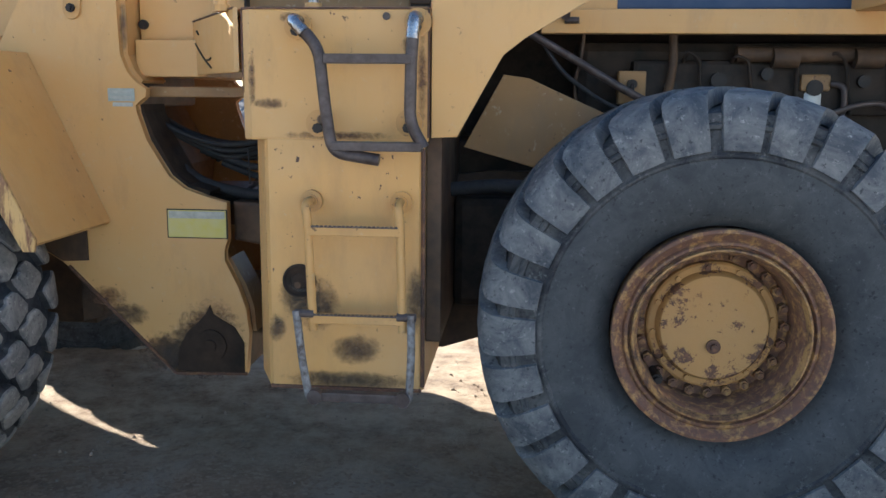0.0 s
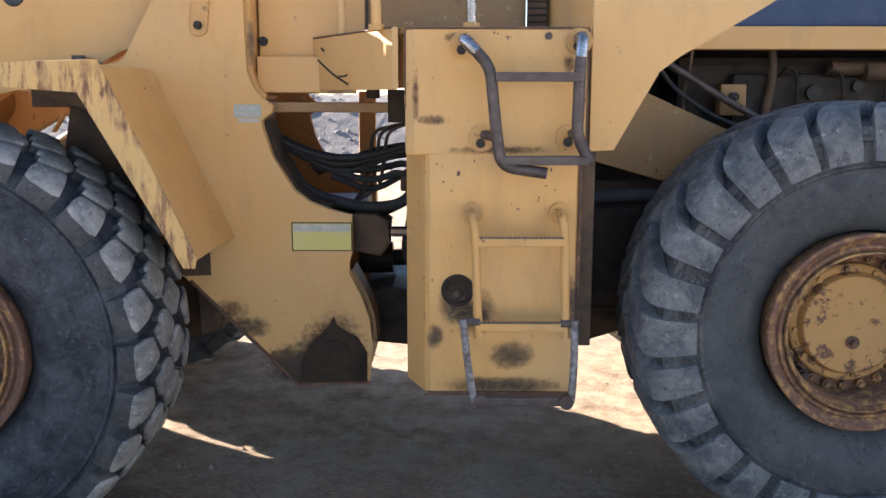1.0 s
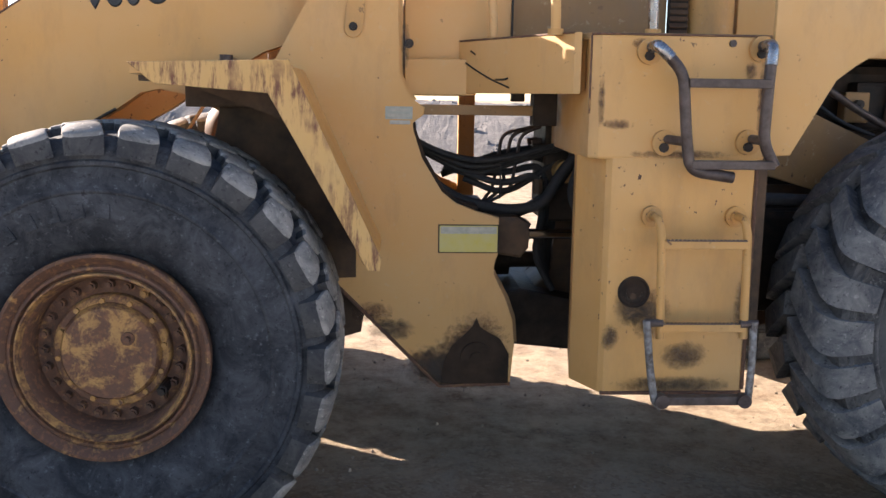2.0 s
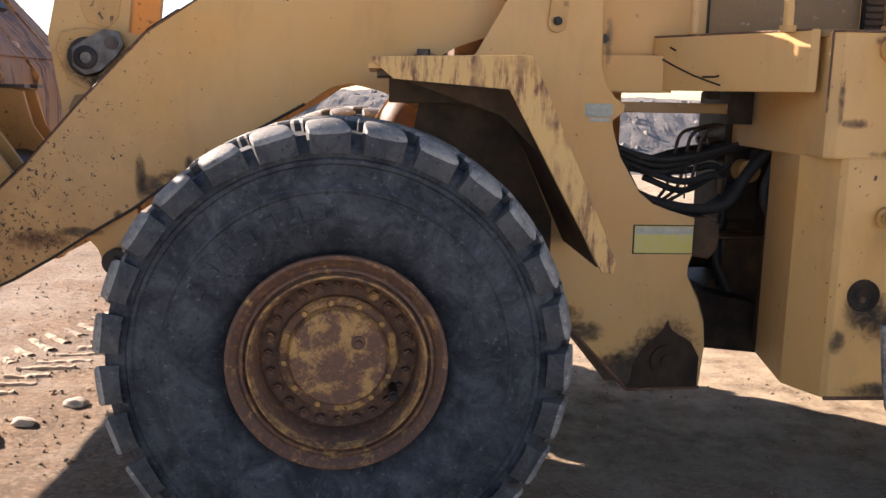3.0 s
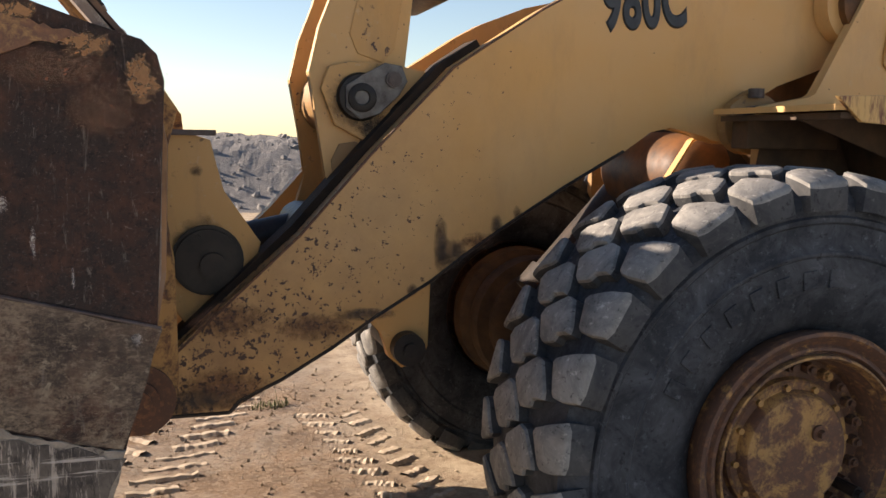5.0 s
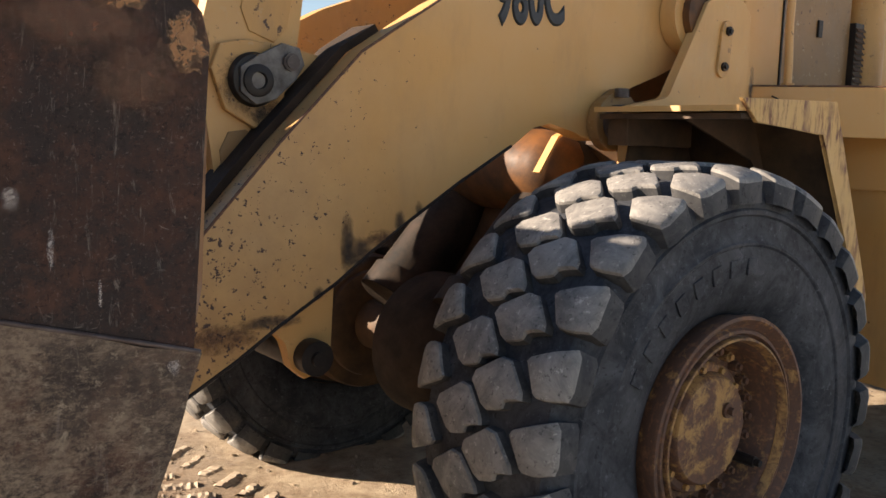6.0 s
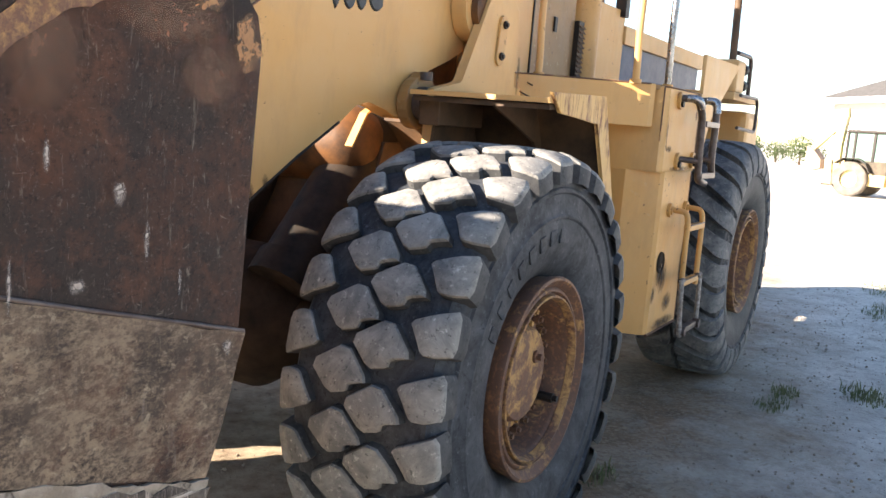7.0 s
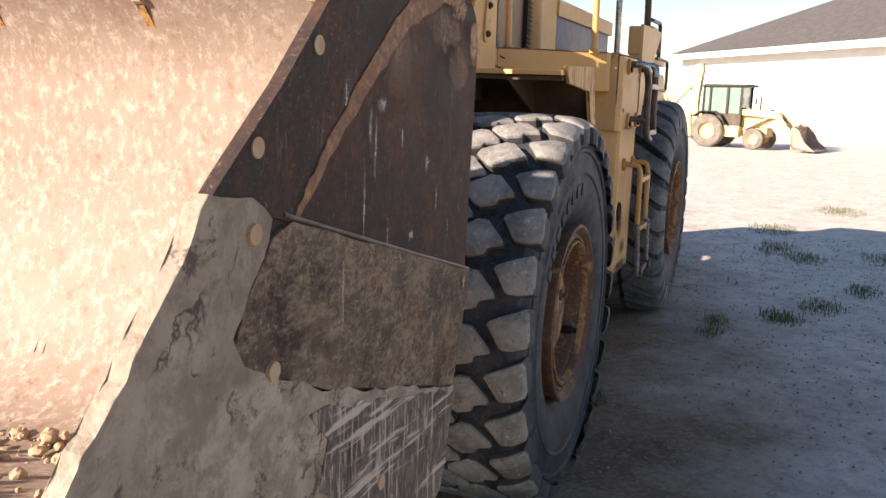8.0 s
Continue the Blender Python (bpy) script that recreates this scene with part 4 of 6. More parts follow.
part("cutting_edge", panel([(-5.10, 1.965), (-5.375, 2.030), (-5.526, 1.866), (-5.668, 1.728), (-5.806, 1.612), (-5.852, 1.572), (-5.74, 1.545), (-5.640, 1.520), (-5.530, 1.626), (-5.411, 1.738), (-5.225, 1.880)], 2.984, 3.009, 0.003), steel_dark, bucket)
SHOE = [(-4.889, 1.03), (-5.194, 1.12), (-5.523, 1.215), (-5.777, 1.325), (-5.805, 1.37), (-5.711, 1.50), (-5.702, 1.54), (-5.768, 1.575), (-5.859, 1.578), (-5.930, 1.482), (-6.020, 1.377), (-6.109, 1.292), (-6.247, 1.125), (-6.247, 1.045), (-5.147, 0.770), (-4.959, 0.795)]
part("corner_shoe", panel(ragged(SHOE, 0.022, 0.006), 2.979, 3.009, 0.003), steel_mud, bucket, "mud-caked corner plate")
part("scratched_crust", panel(ragged([(-4.893, 1.02), (-5.194, 1.105), (-5.429, 1.165), (-5.580, 1.20), (-5.523, 1.12), (-5.551, 1.04), (-5.467, 0.96), (-5.504, 0.88),  (-5.147, 0.785), (-4.964, 0.80)], 0.03, 0.010), 2.9765, 2.982, 0.001), steel_raked, bucket, "scratched dried mud crust")
SHELL = [(-5.19, 2.31), (-5.034, 2.12), (-4.884, 1.94), (-4.813, 1.84), (-4.792, 1.70), (-4.801, 1.42), (-4.823, 1.30), (-4.879, 1.12), (-4.959, 0.96), (-5.091, 0.85), (-5.288, 0.82), (-5.805, 0.94), (-6.238, 1.06)]
part("shell", band(SHELL, B0 + 0.001, B1 - 0.001, -0.022), bucket_inside, bucket, "pale rusty dust-coated inside of the bucket", smooth=True)
part("back_skin", band(SHELL[2:11], B0 + 0.003, B1 - 0.003, 0.010), skin_worn, bucket, "dusty worn yellow back with rust runs", smooth=True)
part("spill_guard", band([(-4.828, 1.90), (-5.016, 2.12), (-5.19, 2.31)], B0 + 0.004, B1 - 0.004, 0.012), skin_worn, bucket, "brown rust-run spill guard")
for k in range(6):
    y = 3.34 + k * (other(3.34) - 3.34) / 5
    bm = panel([(-4.78, 1.70), (-4.755, 1.79), (-4.84, 1.92), (-5.04, 2.16), (-5.20, 2.37), (-5.25, 2.33), (-5.08, 2.12), (-4.87, 1.88), (-4.80, 1.80)], y, y + 0.025, 0.003)
    part("rib", bm, rust_yellow, bucket, "scuffed yellow rib")
    # solid pale disc painting the brightness seen through the rib's hole
    part("rib_hole_light_disc", rods(((-4.90, y - 0.0015, 1.955), (-4.90, y + 0.0265, 1.955), 0.034), seg=20), stone_mat, bucket)
for k in range(5):
    y = 3.34 + k * (other(3.34) - 3.34) / 5
    part("guard_panel", band([(-4.985, 2.18), (-5.08, 2.30), (-5.17, 2.41)], y + 0.03, y + 0.20, 0.03), black_grease, bucket, "black upper guard panel")
for y in (3.90, 4.17, other(4.20), other(3.93)):
    part("hinge_ear", panel([(-4.795, 1.46), (-4.77, 1.30), (-4.765, 0.95), (-4.785, 0.83), (-4.86, 0.765), (-5.0, 0.765), (-5.16, 0.80), (-5.13, 0.84), (-4.99, 0.95), (-4.89, 1.12), (-4.82, 1.30)], y, y + 0.03, 0.004), rust_yellow, bucket, "rusty yellow hinge plate")
for y in (4.22, 4.40, other(4.43), other(4.25)):
    part("link_ear", panel([(-4.79, 1.72), (-4.74, 1.74), (-4.64, 1.71), (-4.60, 1.53), (-4.47, 1.345), (-4.53, 1.13), (-4.68, 0.97), (-4.83, 1.20), (-4.79, 1.40)], y, y + 0.03, 0.004), yellow_worn, bucket, "worn yellow link plate")
    part("ear_top", box(-4.78, -4.62, y - 0.02, y + 0.06, 1.725, 1.745, bevel=0.003), rail_steel, bucket)
part("link_pin", rods(((-4.657, 4.20, 1.287), (-4.657, other(4.20), 1.287), 0.125), ((-4.657, 4.21, 1.287), (-4.657, 4.185, 1.287), 0.112), ((-4.64, 4.20, 1.272), (-4.64, 4.165, 1.272), 0.045), ((-4.69, 4.20, 1.365), (-4.69, 4.178, 1.365), 0.014), seg=28), black_grease, bucket, "black greasy pin boss", smooth=True)
part("hinge_pin", rods(((-4.89, 3.91, 0.885), (-4.89, 3.885, 0.885), 0.115), ((-4.89, 3.89, 0.885), (-4.89, 3.865, 0.885), 0.065), ((-4.89, 3.87, 0.885), (-4.89, 3.85, 0.885), 0.04), seg=28), boss_rust, bucket, "rusty round hinge pin", smooth=True)
# pale discs: filled bolt holes; the first paints a hole onto the lit inside
for x, z in ((-5.753, 1.517), (-5.735, 1.639), (-5.702, 1.30), (-5.302, 0.957), (-5.561, 1.792)):
    part("plug_and_lit_hole", rods(((x, 2.99, z), (x, 2.9735 if z < 1.6 else 2.9815, z), 0.0155), seg=20), clod_mat, bucket, smooth=True)
# weld bead and rusty seam on the side plate
part("weld_bead", tubes(0.0045, [(-4.804, 2.985, 1.305), (-5.147, 2.985, 1.395), (-5.664, 2.984, 1.535)], fillet=0), rail_steel, bucket)

part("rust_band", panel(ragged([(-4.93, 1.925), (-5.09, 1.962), (-5.24, 1.885), (-5.42, 1.745), (-5.54, 1.630), (-5.634, 1.530), (-5.625, 1.520), (-5.50, 1.632), (-5.37, 1.735), (-5.20, 1.850), (-5.05, 1.905)], 0.016, 0.006), 2.9815, 2.9915, 0.0015), seam_rust, bucket, "flaking orange rust along a seam")


def soil_heap():
    """Dry clods left lying in the bucket."""
    base = bmesh.new()
    bmesh.ops.create_icosphere(base, subdivisions=2, radius=1)
    bv = [v.co.copy() for v in base.verts]
    bf = [[v.index for v in f.verts] for f in base.faces]
    base.free()
    verts, faces = [], []
    for k in range(1300):
        x, y = random.uniform(-5.80, -5.2), random.uniform(3.12, 5.6)
        r = 0.004 + 0.022 * random.random() ** 2.5
        z = 0.838 + (0.0 if x > -5.35 else (-5.35 - x) * 0.21) + random.uniform(0, 0.04)
        sc, o, q = (r, r * random.uniform(0.6, 1), r * random.uniform(0.5, 0.9)), len(verts), random.random() * 50
        for v in bv:
            g = 1 + 0.35 * noise.noise((v.x * 1.5 + q, v.y * 1.5, v.z * 1.5))
            verts.append((x + v.x * sc[0] * g, y + v.y * sc[1] * g, z + v.z * sc[2] * g))
        faces += [[n + o for n in f] for f in bf]
    bm = bmesh.new()
    me = bpy.data.meshes.new("soil_clods")
    me.from_pydata(verts, [], faces)
    bm.from_mesh(me)
    bpy.data.meshes.remove(me)
    return tagged(part("soil_clods", bm, clod_mat), "dry tan clods of soil lying in the bucket", "soil", kind="stuff")


soil_heap()

# -- rear frame: step box, deck, ladder --
stepbox = part("step_box", panel([(-1.01, 3.33), (-0.99, 3.31), (-0.42, 3.31), (-0.40, 3.33), (-0.40, 3.95), (-1.01, 3.95), (-1.09, 3.51)], 0.565, 1.53, 0.006, axis="z"), yellow, loader, "dented yellow step box with grease stains")
part("deck_box", panel([(-1.085, 3.335), (-1.05, 3.31), (-0.385, 3.31), (-0.385, 4.30), (-1.06, 4.30), (-1.085, 3.60)], 1.525, 2.005, 0.010, axis="z"), yellow, loader, "yellow deck side box")
part("deck_box", panel([(-1.089, 3.42), (-1.089, 4.05), (-1.49, 4.09)], 1.787, 2.003, 0.004, axis="z"), yellow, loader)
part("deck_front", panel([(-1.115, 3.38), (-1.14, 3.40), (-1.545, 4.07), (-1.52, 4.09)], 1.775, 2.015, 0.004, axis="z"), yellow, loader)
part("side_panel", panel([(-0.375, 2.25), (0.56, 2.26), (0.25, 2.07), (-0.04, 1.90), (-0.12, 1.845), (-0.28, 1.545), (-0.375, 1.54)], 3.305, 3.33, 0.005), yellow, loader, "large yellow side panel")
hole = part("access_hole", lathe(bmesh.new(), [(0.004, 0.066), (-0.008, 0.064), (-0.010, 0.058), (-0.002, 0.052), (-0.001, 0.030), (-0.004, 0.026), (-0.004, 0.0)], 32), mud_black, stepbox, "black round hole rimmed with grease", smooth=True)
hole.location = (-0.88, 3.308, 0.99)
part("hole_bolt", rods(((-0.885, 3.306, 0.975), (-0.885, 3.296, 0.975), 0.013), seg=8), frame_brown, stepbox)


def ladder_top():
    ld = part("ladder", tubes(0.022, [(-0.86, 3.30, 1.955), (-0.86, 3.20, 1.955), (-0.765, 3.19, 1.86), (-0.74, 3.19, 1.62), (-0.72, 3.19, 1.49), (-0.55, 3.19, 1.465)], fillet=0.05), rail_steel, loader, "worn dark steel ladder rail", smooth=True)
    part("rail", tubes(0.022, [(-0.425, 3.30, 1.965), (-0.425, 3.20, 1.965), (-0.435, 3.19, 1.83), (-0.44, 3.19, 1.60), (-0.39, 3.19, 1.51)], fillet=0.05), rail_steel, ld, smooth=True)
    part("worn_bend", tubes(0.0235, [(-0.86, 3.26, 1.956), (-0.86, 3.197, 1.955), (-0.815, 3.188, 1.91)], fillet=0.05), bright_steel, ld, "handled bright steel", smooth=True)
    part("worn_bend", tubes(0.0235, [(-0.425, 3.26, 1.966), (-0.425, 3.197, 1.965), (-0.432, 3.188, 1.89)], fillet=0.05), bright_steel, ld, "handled bright steel", smooth=True)
    part("stay", tubes(0.018, [(-0.785, 3.31, 1.605), (-0.74, 3.19, 1.60)]), rail_steel, ld, smooth=True)
    part("stay", tubes(0.018, [(-0.445, 3.31, 1.61), (-0.44, 3.19, 1.605)]), rail_steel, ld, smooth=True)
    part("rung", box(-0.745, -0.43, 3.165, 3.205, 1.803, 1.837, bevel=0.004), rail_steel, ld, "dark steel rung, scuffed bright")
    part("rung", box(-0.72, -0.395, 3.165, 3.215, 1.497, 1.530, bevel=0.004), rail_steel, ld, "dark steel rung with peeling yellow paint")
    for x, z in ((-0.865, 1.95), (-0.425, 1.965), (-0.79, 1.60), (-0.455, 1.605)):
        pad = part("mount_pad", rods(((x, 3.312, z - 0.01), (x, 3.292, z - 0.01), 0.05), seg=20), yellow_worn, ld, smooth=True)
        part("pad_bolt", rods(((x - 0.005, 3.295, z - 0.028), (x - 0.005, 3.278, z - 0.028), 0.019), seg=8), black_grease, pad)


def ladder_low():
    ld = part("ladder", tubes(0.017, [(-0.825, 3.31, 1.305), (-0.825, 3.20, 1.30), (-0.815, 3.19, 1.24), (-0.80, 3.19, 0.83)], fillet=0.04), yellow_worn, loader, "worn yellow ladder with a bent lower step", smooth=True)
    part("rail", tubes(0.017, [(-0.485, 3.31, 1.305), (-0.485, 3.20, 1.30), (-0.475, 3.19, 1.24), (-0.465, 3.19, 0.83)], fillet=0.04), yellow_worn, ld, smooth=True)
    for z in (1.205, 0.875):
        part("rung", box(-0.81, -0.47, 3.172, 3.212, z - 0.017, z + 0.017, bevel=0.004), yellow_worn, ld)
        saw = [(-0.80, z + 0.014)]
        for k in range(20):
            saw += [(-0.80 + 0.016 * k + 0.004, z + 0.022), (-0.80 + 0.016 * k + 0.011, z + 0.022), (-0.80 + 0.016 * (k + 1), z + 0.017)]
        saw.append((-0.48, z + 0.014))
        part("tread_strip", panel(saw, 3.170, 3.176, 0), rail_steel, ld)
    part("hanger", tubes(0.015, [(-0.86, 3.175, 0.905), (-0.84, 3.17, 0.72), (-0.815, 3.165, 0.575), (-0.785, 3.17, 0.555)], fillet=0.05), hanger_steel, ld, "bright frayed wire hanger", smooth=True)
    part("hanger", tubes(0.015, [(-0.432, 3.175, 0.90), (-0.43, 3.17, 0.74), (-0.438, 3.165, 0.58), (-0.46, 3.17, 0.557)], fillet=0.05), hanger_steel, ld, "bright frayed wire hanger", smooth=True)
    part("rung", box(-0.815, -0.435, 3.15, 3.195, 0.565, 0.60, bevel=0.006), rail_steel, ld, "scuffed steel bottom step")
    for x in (-0.79, -0.46):
        part("clamp", rods(((x, 3.175, 0.585), (x, 3.135, 0.585), 0.028), seg=12), rail_steel, ld)
    for x, z in ((-0.83, 0.895), (-0.45, 0.89)):
        part("hanger_bolt", rods(((x - 0.035, 3.18, z), (x + 0.035, 3.18, z), 0.016), seg=10), rail_steel, ld)
    for x, z in ((-0.825, 1.30), (-0.485, 1.30)):
        part("mount_pad", rods(((x, 3.312, z), (x, 3.29, z), 0.042), ((x, 3.295, z), (x, 3.28, z), 0.026), seg=16), yellow_worn, ld, smooth=True)


ladder_top()
ladder_low()

# cab base, hood and rear body
part("deck", panel([(-1.07, 3.34), (-0.40, 3.335), (-0.39, 3.335), (-0.39, other(3.335)), (-1.07, other(3.34)), (-1.52, other(4.05)), (-1.52, 4.05)], 1.985, 2.012, 0.004, axis="z"), yellow_dirty, loader)
part("cab_front", box(-1.80, -1.30, 4.085, other(4.085), 1.93, 2.85), yellow, loader, "yellow cab front panel")
part("cab_step", box(-1.80, -1.47, 4.02, other(4.02), 1.765, 1.93), yellow, loader)
door = part("cab_side", box(-1.31, -0.56, 4.13, other(4.13), 2.02, 2.75), yellow_dirty, loader, "yellow service door")
part("tank_column", rods(((-0.345, 4.17, 2.0), (-0.345, 4.17, 3.0), 0.12), seg=32), yellow_worn, loader, "speckled yellow filter column", smooth=True)

part("hood", box(0.35, 2.6, 4.10, other(4.10), 2.37, 2.50), yellow, loader)
part("hood_side", box(0.3, 2.55, 4.13, other(4.13), 2.075, 2.375), blue_paint, loader, "faded blue hood panel")
part("side_beam", box(0.03, 2.65, 4.06, 4.14, 1.965, 2.07), yellow, loader)
part("side_beam", box(0.03, 2.65, other(4.14), other(4.06), 1.965, 2.07), yellow, loader)
part("arch_plate", panel([(-0.30, 1.47), (-0.13, 1.785), (-0.02, 1.77), (0.42, 1.57), (0.8, 1.5), (0.8, 1.3), (0.2, 1.33)], 3.975, 4.0, 0.004), yellow_dirty, loader, "dirty yellow arch plate")
part("rear_frame", panel([(-0.92, 0.55), (-0.90, 1.25), (-0.2, 1.35), (2.5, 1.35), (2.5, 0.9), (0.2, 0.7), (-0.4, 0.5)], 4.15, 4.21), frame_brown, loader)
part("rear_frame", panel([(-0.92, 0.55), (-0.90, 1.25), (-0.2, 1.35), (2.5, 1.35), (2.5, 0.9), (0.2, 0.7), (-0.4, 0.5)], other(4.21), other(4.15)), frame_brown, loader)
part("counterweight", box(2.2, 2.75, 3.55, other(3.55), 0.75, 2.0, bevel=0.06), yellow, loader)
part("engine", box(0.2, 2.1, 4.32, other(4.32), 1.30, 1.95, bevel=0.05), engine_dark, loader)
part("transmission", box(-0.75, 0.25, 4.25, other(4.25), 0.75, 1.5, bevel=0.08), engine_dark, loader)
for x, z in ((-2.945, 0.77), (0.672, 0.868)):
    ax = part("axle", rods(((x, 3.75, z), (x, other(3.75), z), 0.13)), frame_brown, loader, smooth=True)
    part("differential", lathe(bmesh.new(), [(4.28, 0.13), (4.36, 0.24), (4.50, 0.33), (4.74, 0.33), (4.86, 0.20), (4.94, 0.13)], 40), mud_black, ax, smooth=True).location = (x, 0, z)

    if x < 0:
        for turn in (0, 180):
            drum = lathe(bmesh.new(), [(0.56, 0.13), (0.56, 0.24), (0.575, 0.27), (0.60, 0.275), (0.61, 0.335), (0.64, 0.345), (0.70, 0.345), (0.715, 0.315), (0.735, 0.30), (0.80, 0.30), (0.82, 0.36), (0.90, 0.37)], 56)
            part("brake_drum", drum, rust_drum, ax, "greasy brown brake drum", smooth=True).matrix_basis = pose(x, MID, z, 0, 0, turn)

# -- articulation: hitch, bar, steering and hoses --
part("hitch", panel([(-1.04, 1.50), (-0.60, 1.52), (-0.45, 1.2), (-0.5, 0.5), (-0.95, 0.50), (-1.12, 0.55), (-1.10, 0.78), (-1.0, 0.86), (-0.98, 1.15)], MID - 0.22, MID + 0.20, 0.02), frame_brown, loader, "oily brown centre hitch")
part("hitch_base", panel([(-1.36, 0.52), (-1.36, 0.76), (-1.2, 0.80), (-0.9, 0.74), (-0.7, 0.60), (-0.85, 0.47)], 4.25, other(4.25), 0.02), engine_dark, loader)
part("lock_bar", box(-1.75, -1.09, 4.03, 4.075, 1.675, 1.722), yellow_dirty, loader, "dirty yellow steering lock bar")
part("bar_clamp", box(-1.20, -1.09, 4.0, 4.12, 1.63, 1.78), engine_dark, loader)
part("bar_clamp", box(-1.30, -1.24, 4.02, 4.09, 1.74, 1.79), engine_dark, loader)
cast = bmesh.new()
plate(cast, [(-1.37, 1.02), (-1.37, 1.20), (-1.26, 1.20), (-1.19, 1.165), (-1.215, 1.12), (-1.20, 1.05), (-1.24, 1.0)], 4.02, 4.22, 0.015)
part("cylinder_mount", cast, frame_brown, loader, "worn brown cylinder mount")
st = part("steering_cylinder", rods(((-1.34, 4.14, 1.105), (-1.20, 4.15, 1.10), 0.055)), engine_dark, loader, smooth=True)
part("rod", rods(((-1.21, 4.15, 1.10), (-0.60, 4.24, 1.085), 0.026)), chrome, st, "polished chrome rod", smooth=True)
part("drive_shaft", rods(((-1.40, MID, 0.88), (-0.9, MID, 0.89), 0.045), ((-1.40, MID, 0.88), (-1.22, MID, 0.885), 0.085), ((-1.02, MID, 0.888), (-0.9, MID, 0.89), 0.085)), engine_dark, loader, smooth=True)
for k in range(5):
    y = 4.16 + 0.035 * k
    z = 0.018 * (k % 3)
    part("hose", tubes(0.013, [(-1.85, y, 1.62 - z), (-1.66, y, 1.50 - z), (-1.45, y + 0.02, 1.445 - z * 2), (-1.25, y + 0.04, 1.475 - z), (-1.05, y + 0.06, 1.535 - z), (-0.85, y + 0.06, 1.56)], fillet=0.12, seg=10), hose_rubber, loader, smooth=True)
for k in range(3):
    y, d = 4.13 + 0.06 * k, 0.035 * k
    part("hose", tubes(0.027, [(-1.86, y, 1.64 - d), (-1.70, y, 1.38 - d * 0.5), (-1.55, y, 1.27 - d), (-1.30, y, 1.215 - d * 0.7), (-1.12, y, 1.24), (-1.04 + d, y, 1.40), (-0.95, y, 1.50)], fillet=0.14, seg=12), hose_rubber, loader, "thick black hydraulic hose", smooth=True)
part("hose_tie", tubes(0.004, [(-1.33, 4.15, 1.44), (-1.33, 4.16, 1.27)], fillet=0), hose_rubber, loader)
part("hose", tubes(0.016, [(-1.5, 4.28, 1.36), (-1.3, 4.28, 1.28), (-1.15, 4.3, 1.36), (-1.0, 4.32, 1.47)], fillet=0.12, seg=10), hose_rubber, loader, smooth=True)
part("hose", tubes(0.02, [(-0.98, 3.98, 1.46), (-1.02, 4.0, 1.32), (-0.96, 4.04, 1.2), (-0.80, 4.1, 1.16)], fillet=0.1, seg=10), hose_rubber, loader, smooth=True)

part("valve_block", box(-1.09, -0.90, 4.30, 4.70, 1.14, 1.78, bevel=0.015), engine_dark, loader, "oily black valve block")
# added box standing in for the sunlit edge of the far frame plate
part("far_edge_strip", box(-1.46, -1.36, other(4.02), other(3.97), 0.95, 1.78, bevel=0.008), yellow_worn, loader, "added yellow strip for the far frame plate's sunlit edge")
for k in range(4):
    part("fitting", rods(((-1.09, 4.33 + k * 0.08, 1.50 + 0.04 * (k % 2)), (-1.14, 4.33 + k * 0.08, 1.49 + 0.04 * (k % 2)), 0.018), seg=8), rail_steel, loader)
for k in range(4):
    y, x = 4.24 + 0.07 * k, -1.13 + 0.035 * k
    part("hose", tubes(0.017, [(-1.60, y + 0.03, 1.42 - 0.02 * k), (-1.30, y, 1.33 + 0.05 * k), (x, y, 1.40 + 0.04 * k), (x + 0.03, y, 1.20), (x - 0.02, y - 0.03, 0.98), (-1.04, y, 0.80)], fillet=0.12, seg=10), hose_rubber, loader, smooth=True)
    part("hose_end", rods(((x, y, 1.36), (x, y, 1.29), 0.026), seg=8), bright_steel if k % 2 else frame_brown, loader)
for k in range(3):
    part("steel_line", tubes(0.009, [(-1.12, 4.27 + 0.05 * k, 1.62), (-1.22 - 0.04 * k, 4.27 + 0.05 * k, 1.58), (-1.26 - 0.04 * k, 4.29 + 0.05 * k, 1.30), (-1.40, 4.30 + 0.05 * k, 1.22)], fillet=0.05, seg=8), rail_steel, loader, smooth=True)
part("valve_cap", rods(((-1.0, 4.30, 1.40), (-1.0, 4.20, 1.40), 0.055), ((-1.0, 4.21, 1.40), (-1.0, 4.185, 1.40), 0.03), seg=16), yellow_worn, loader, "chipped yellow valve cap", smooth=True)
# rust along worn edges of the deck and step box
for a, c in (((-1.085, 3.335, 2.004), (-1.05, 3.309, 2.004)), ((-1.05, 3.309, 2.004), (-0.386, 3.309, 2.004)), ((-1.085, 3.335, 1.70), (-1.085, 3.335, 2.0)), ((-0.386, 3.309, 1.54), (-0.386, 3.309, 2.0)), ((-1.545, 4.07, 2.013), (-1.14, 3.40, 2.013))):
    part("worn_edge", rods((a, c, 0.0045), seg=6), rim_rust, loader)
for a, c in (((-1.0, 3.312, 0.566), (-0.41, 3.312, 0.566)), ((-0.405, 3.318, 0.58), (-0.405, 3.318, 1.50)), ((-1.63, 3.909, 0.401), (-1.29, 3.909, 0.411)), ((-2.12, 3.909, 0.90), (-1.63, 3.909, 0.402))):
    part("worn_edge", rods((a, c, 0.009), seg=6), boss_rust, loader)

def on_deck_front(f, z):
    return (-1.545 + 0.405 * f - 0.0025, 4.07 - 0.67 * f - 0.0015, z)


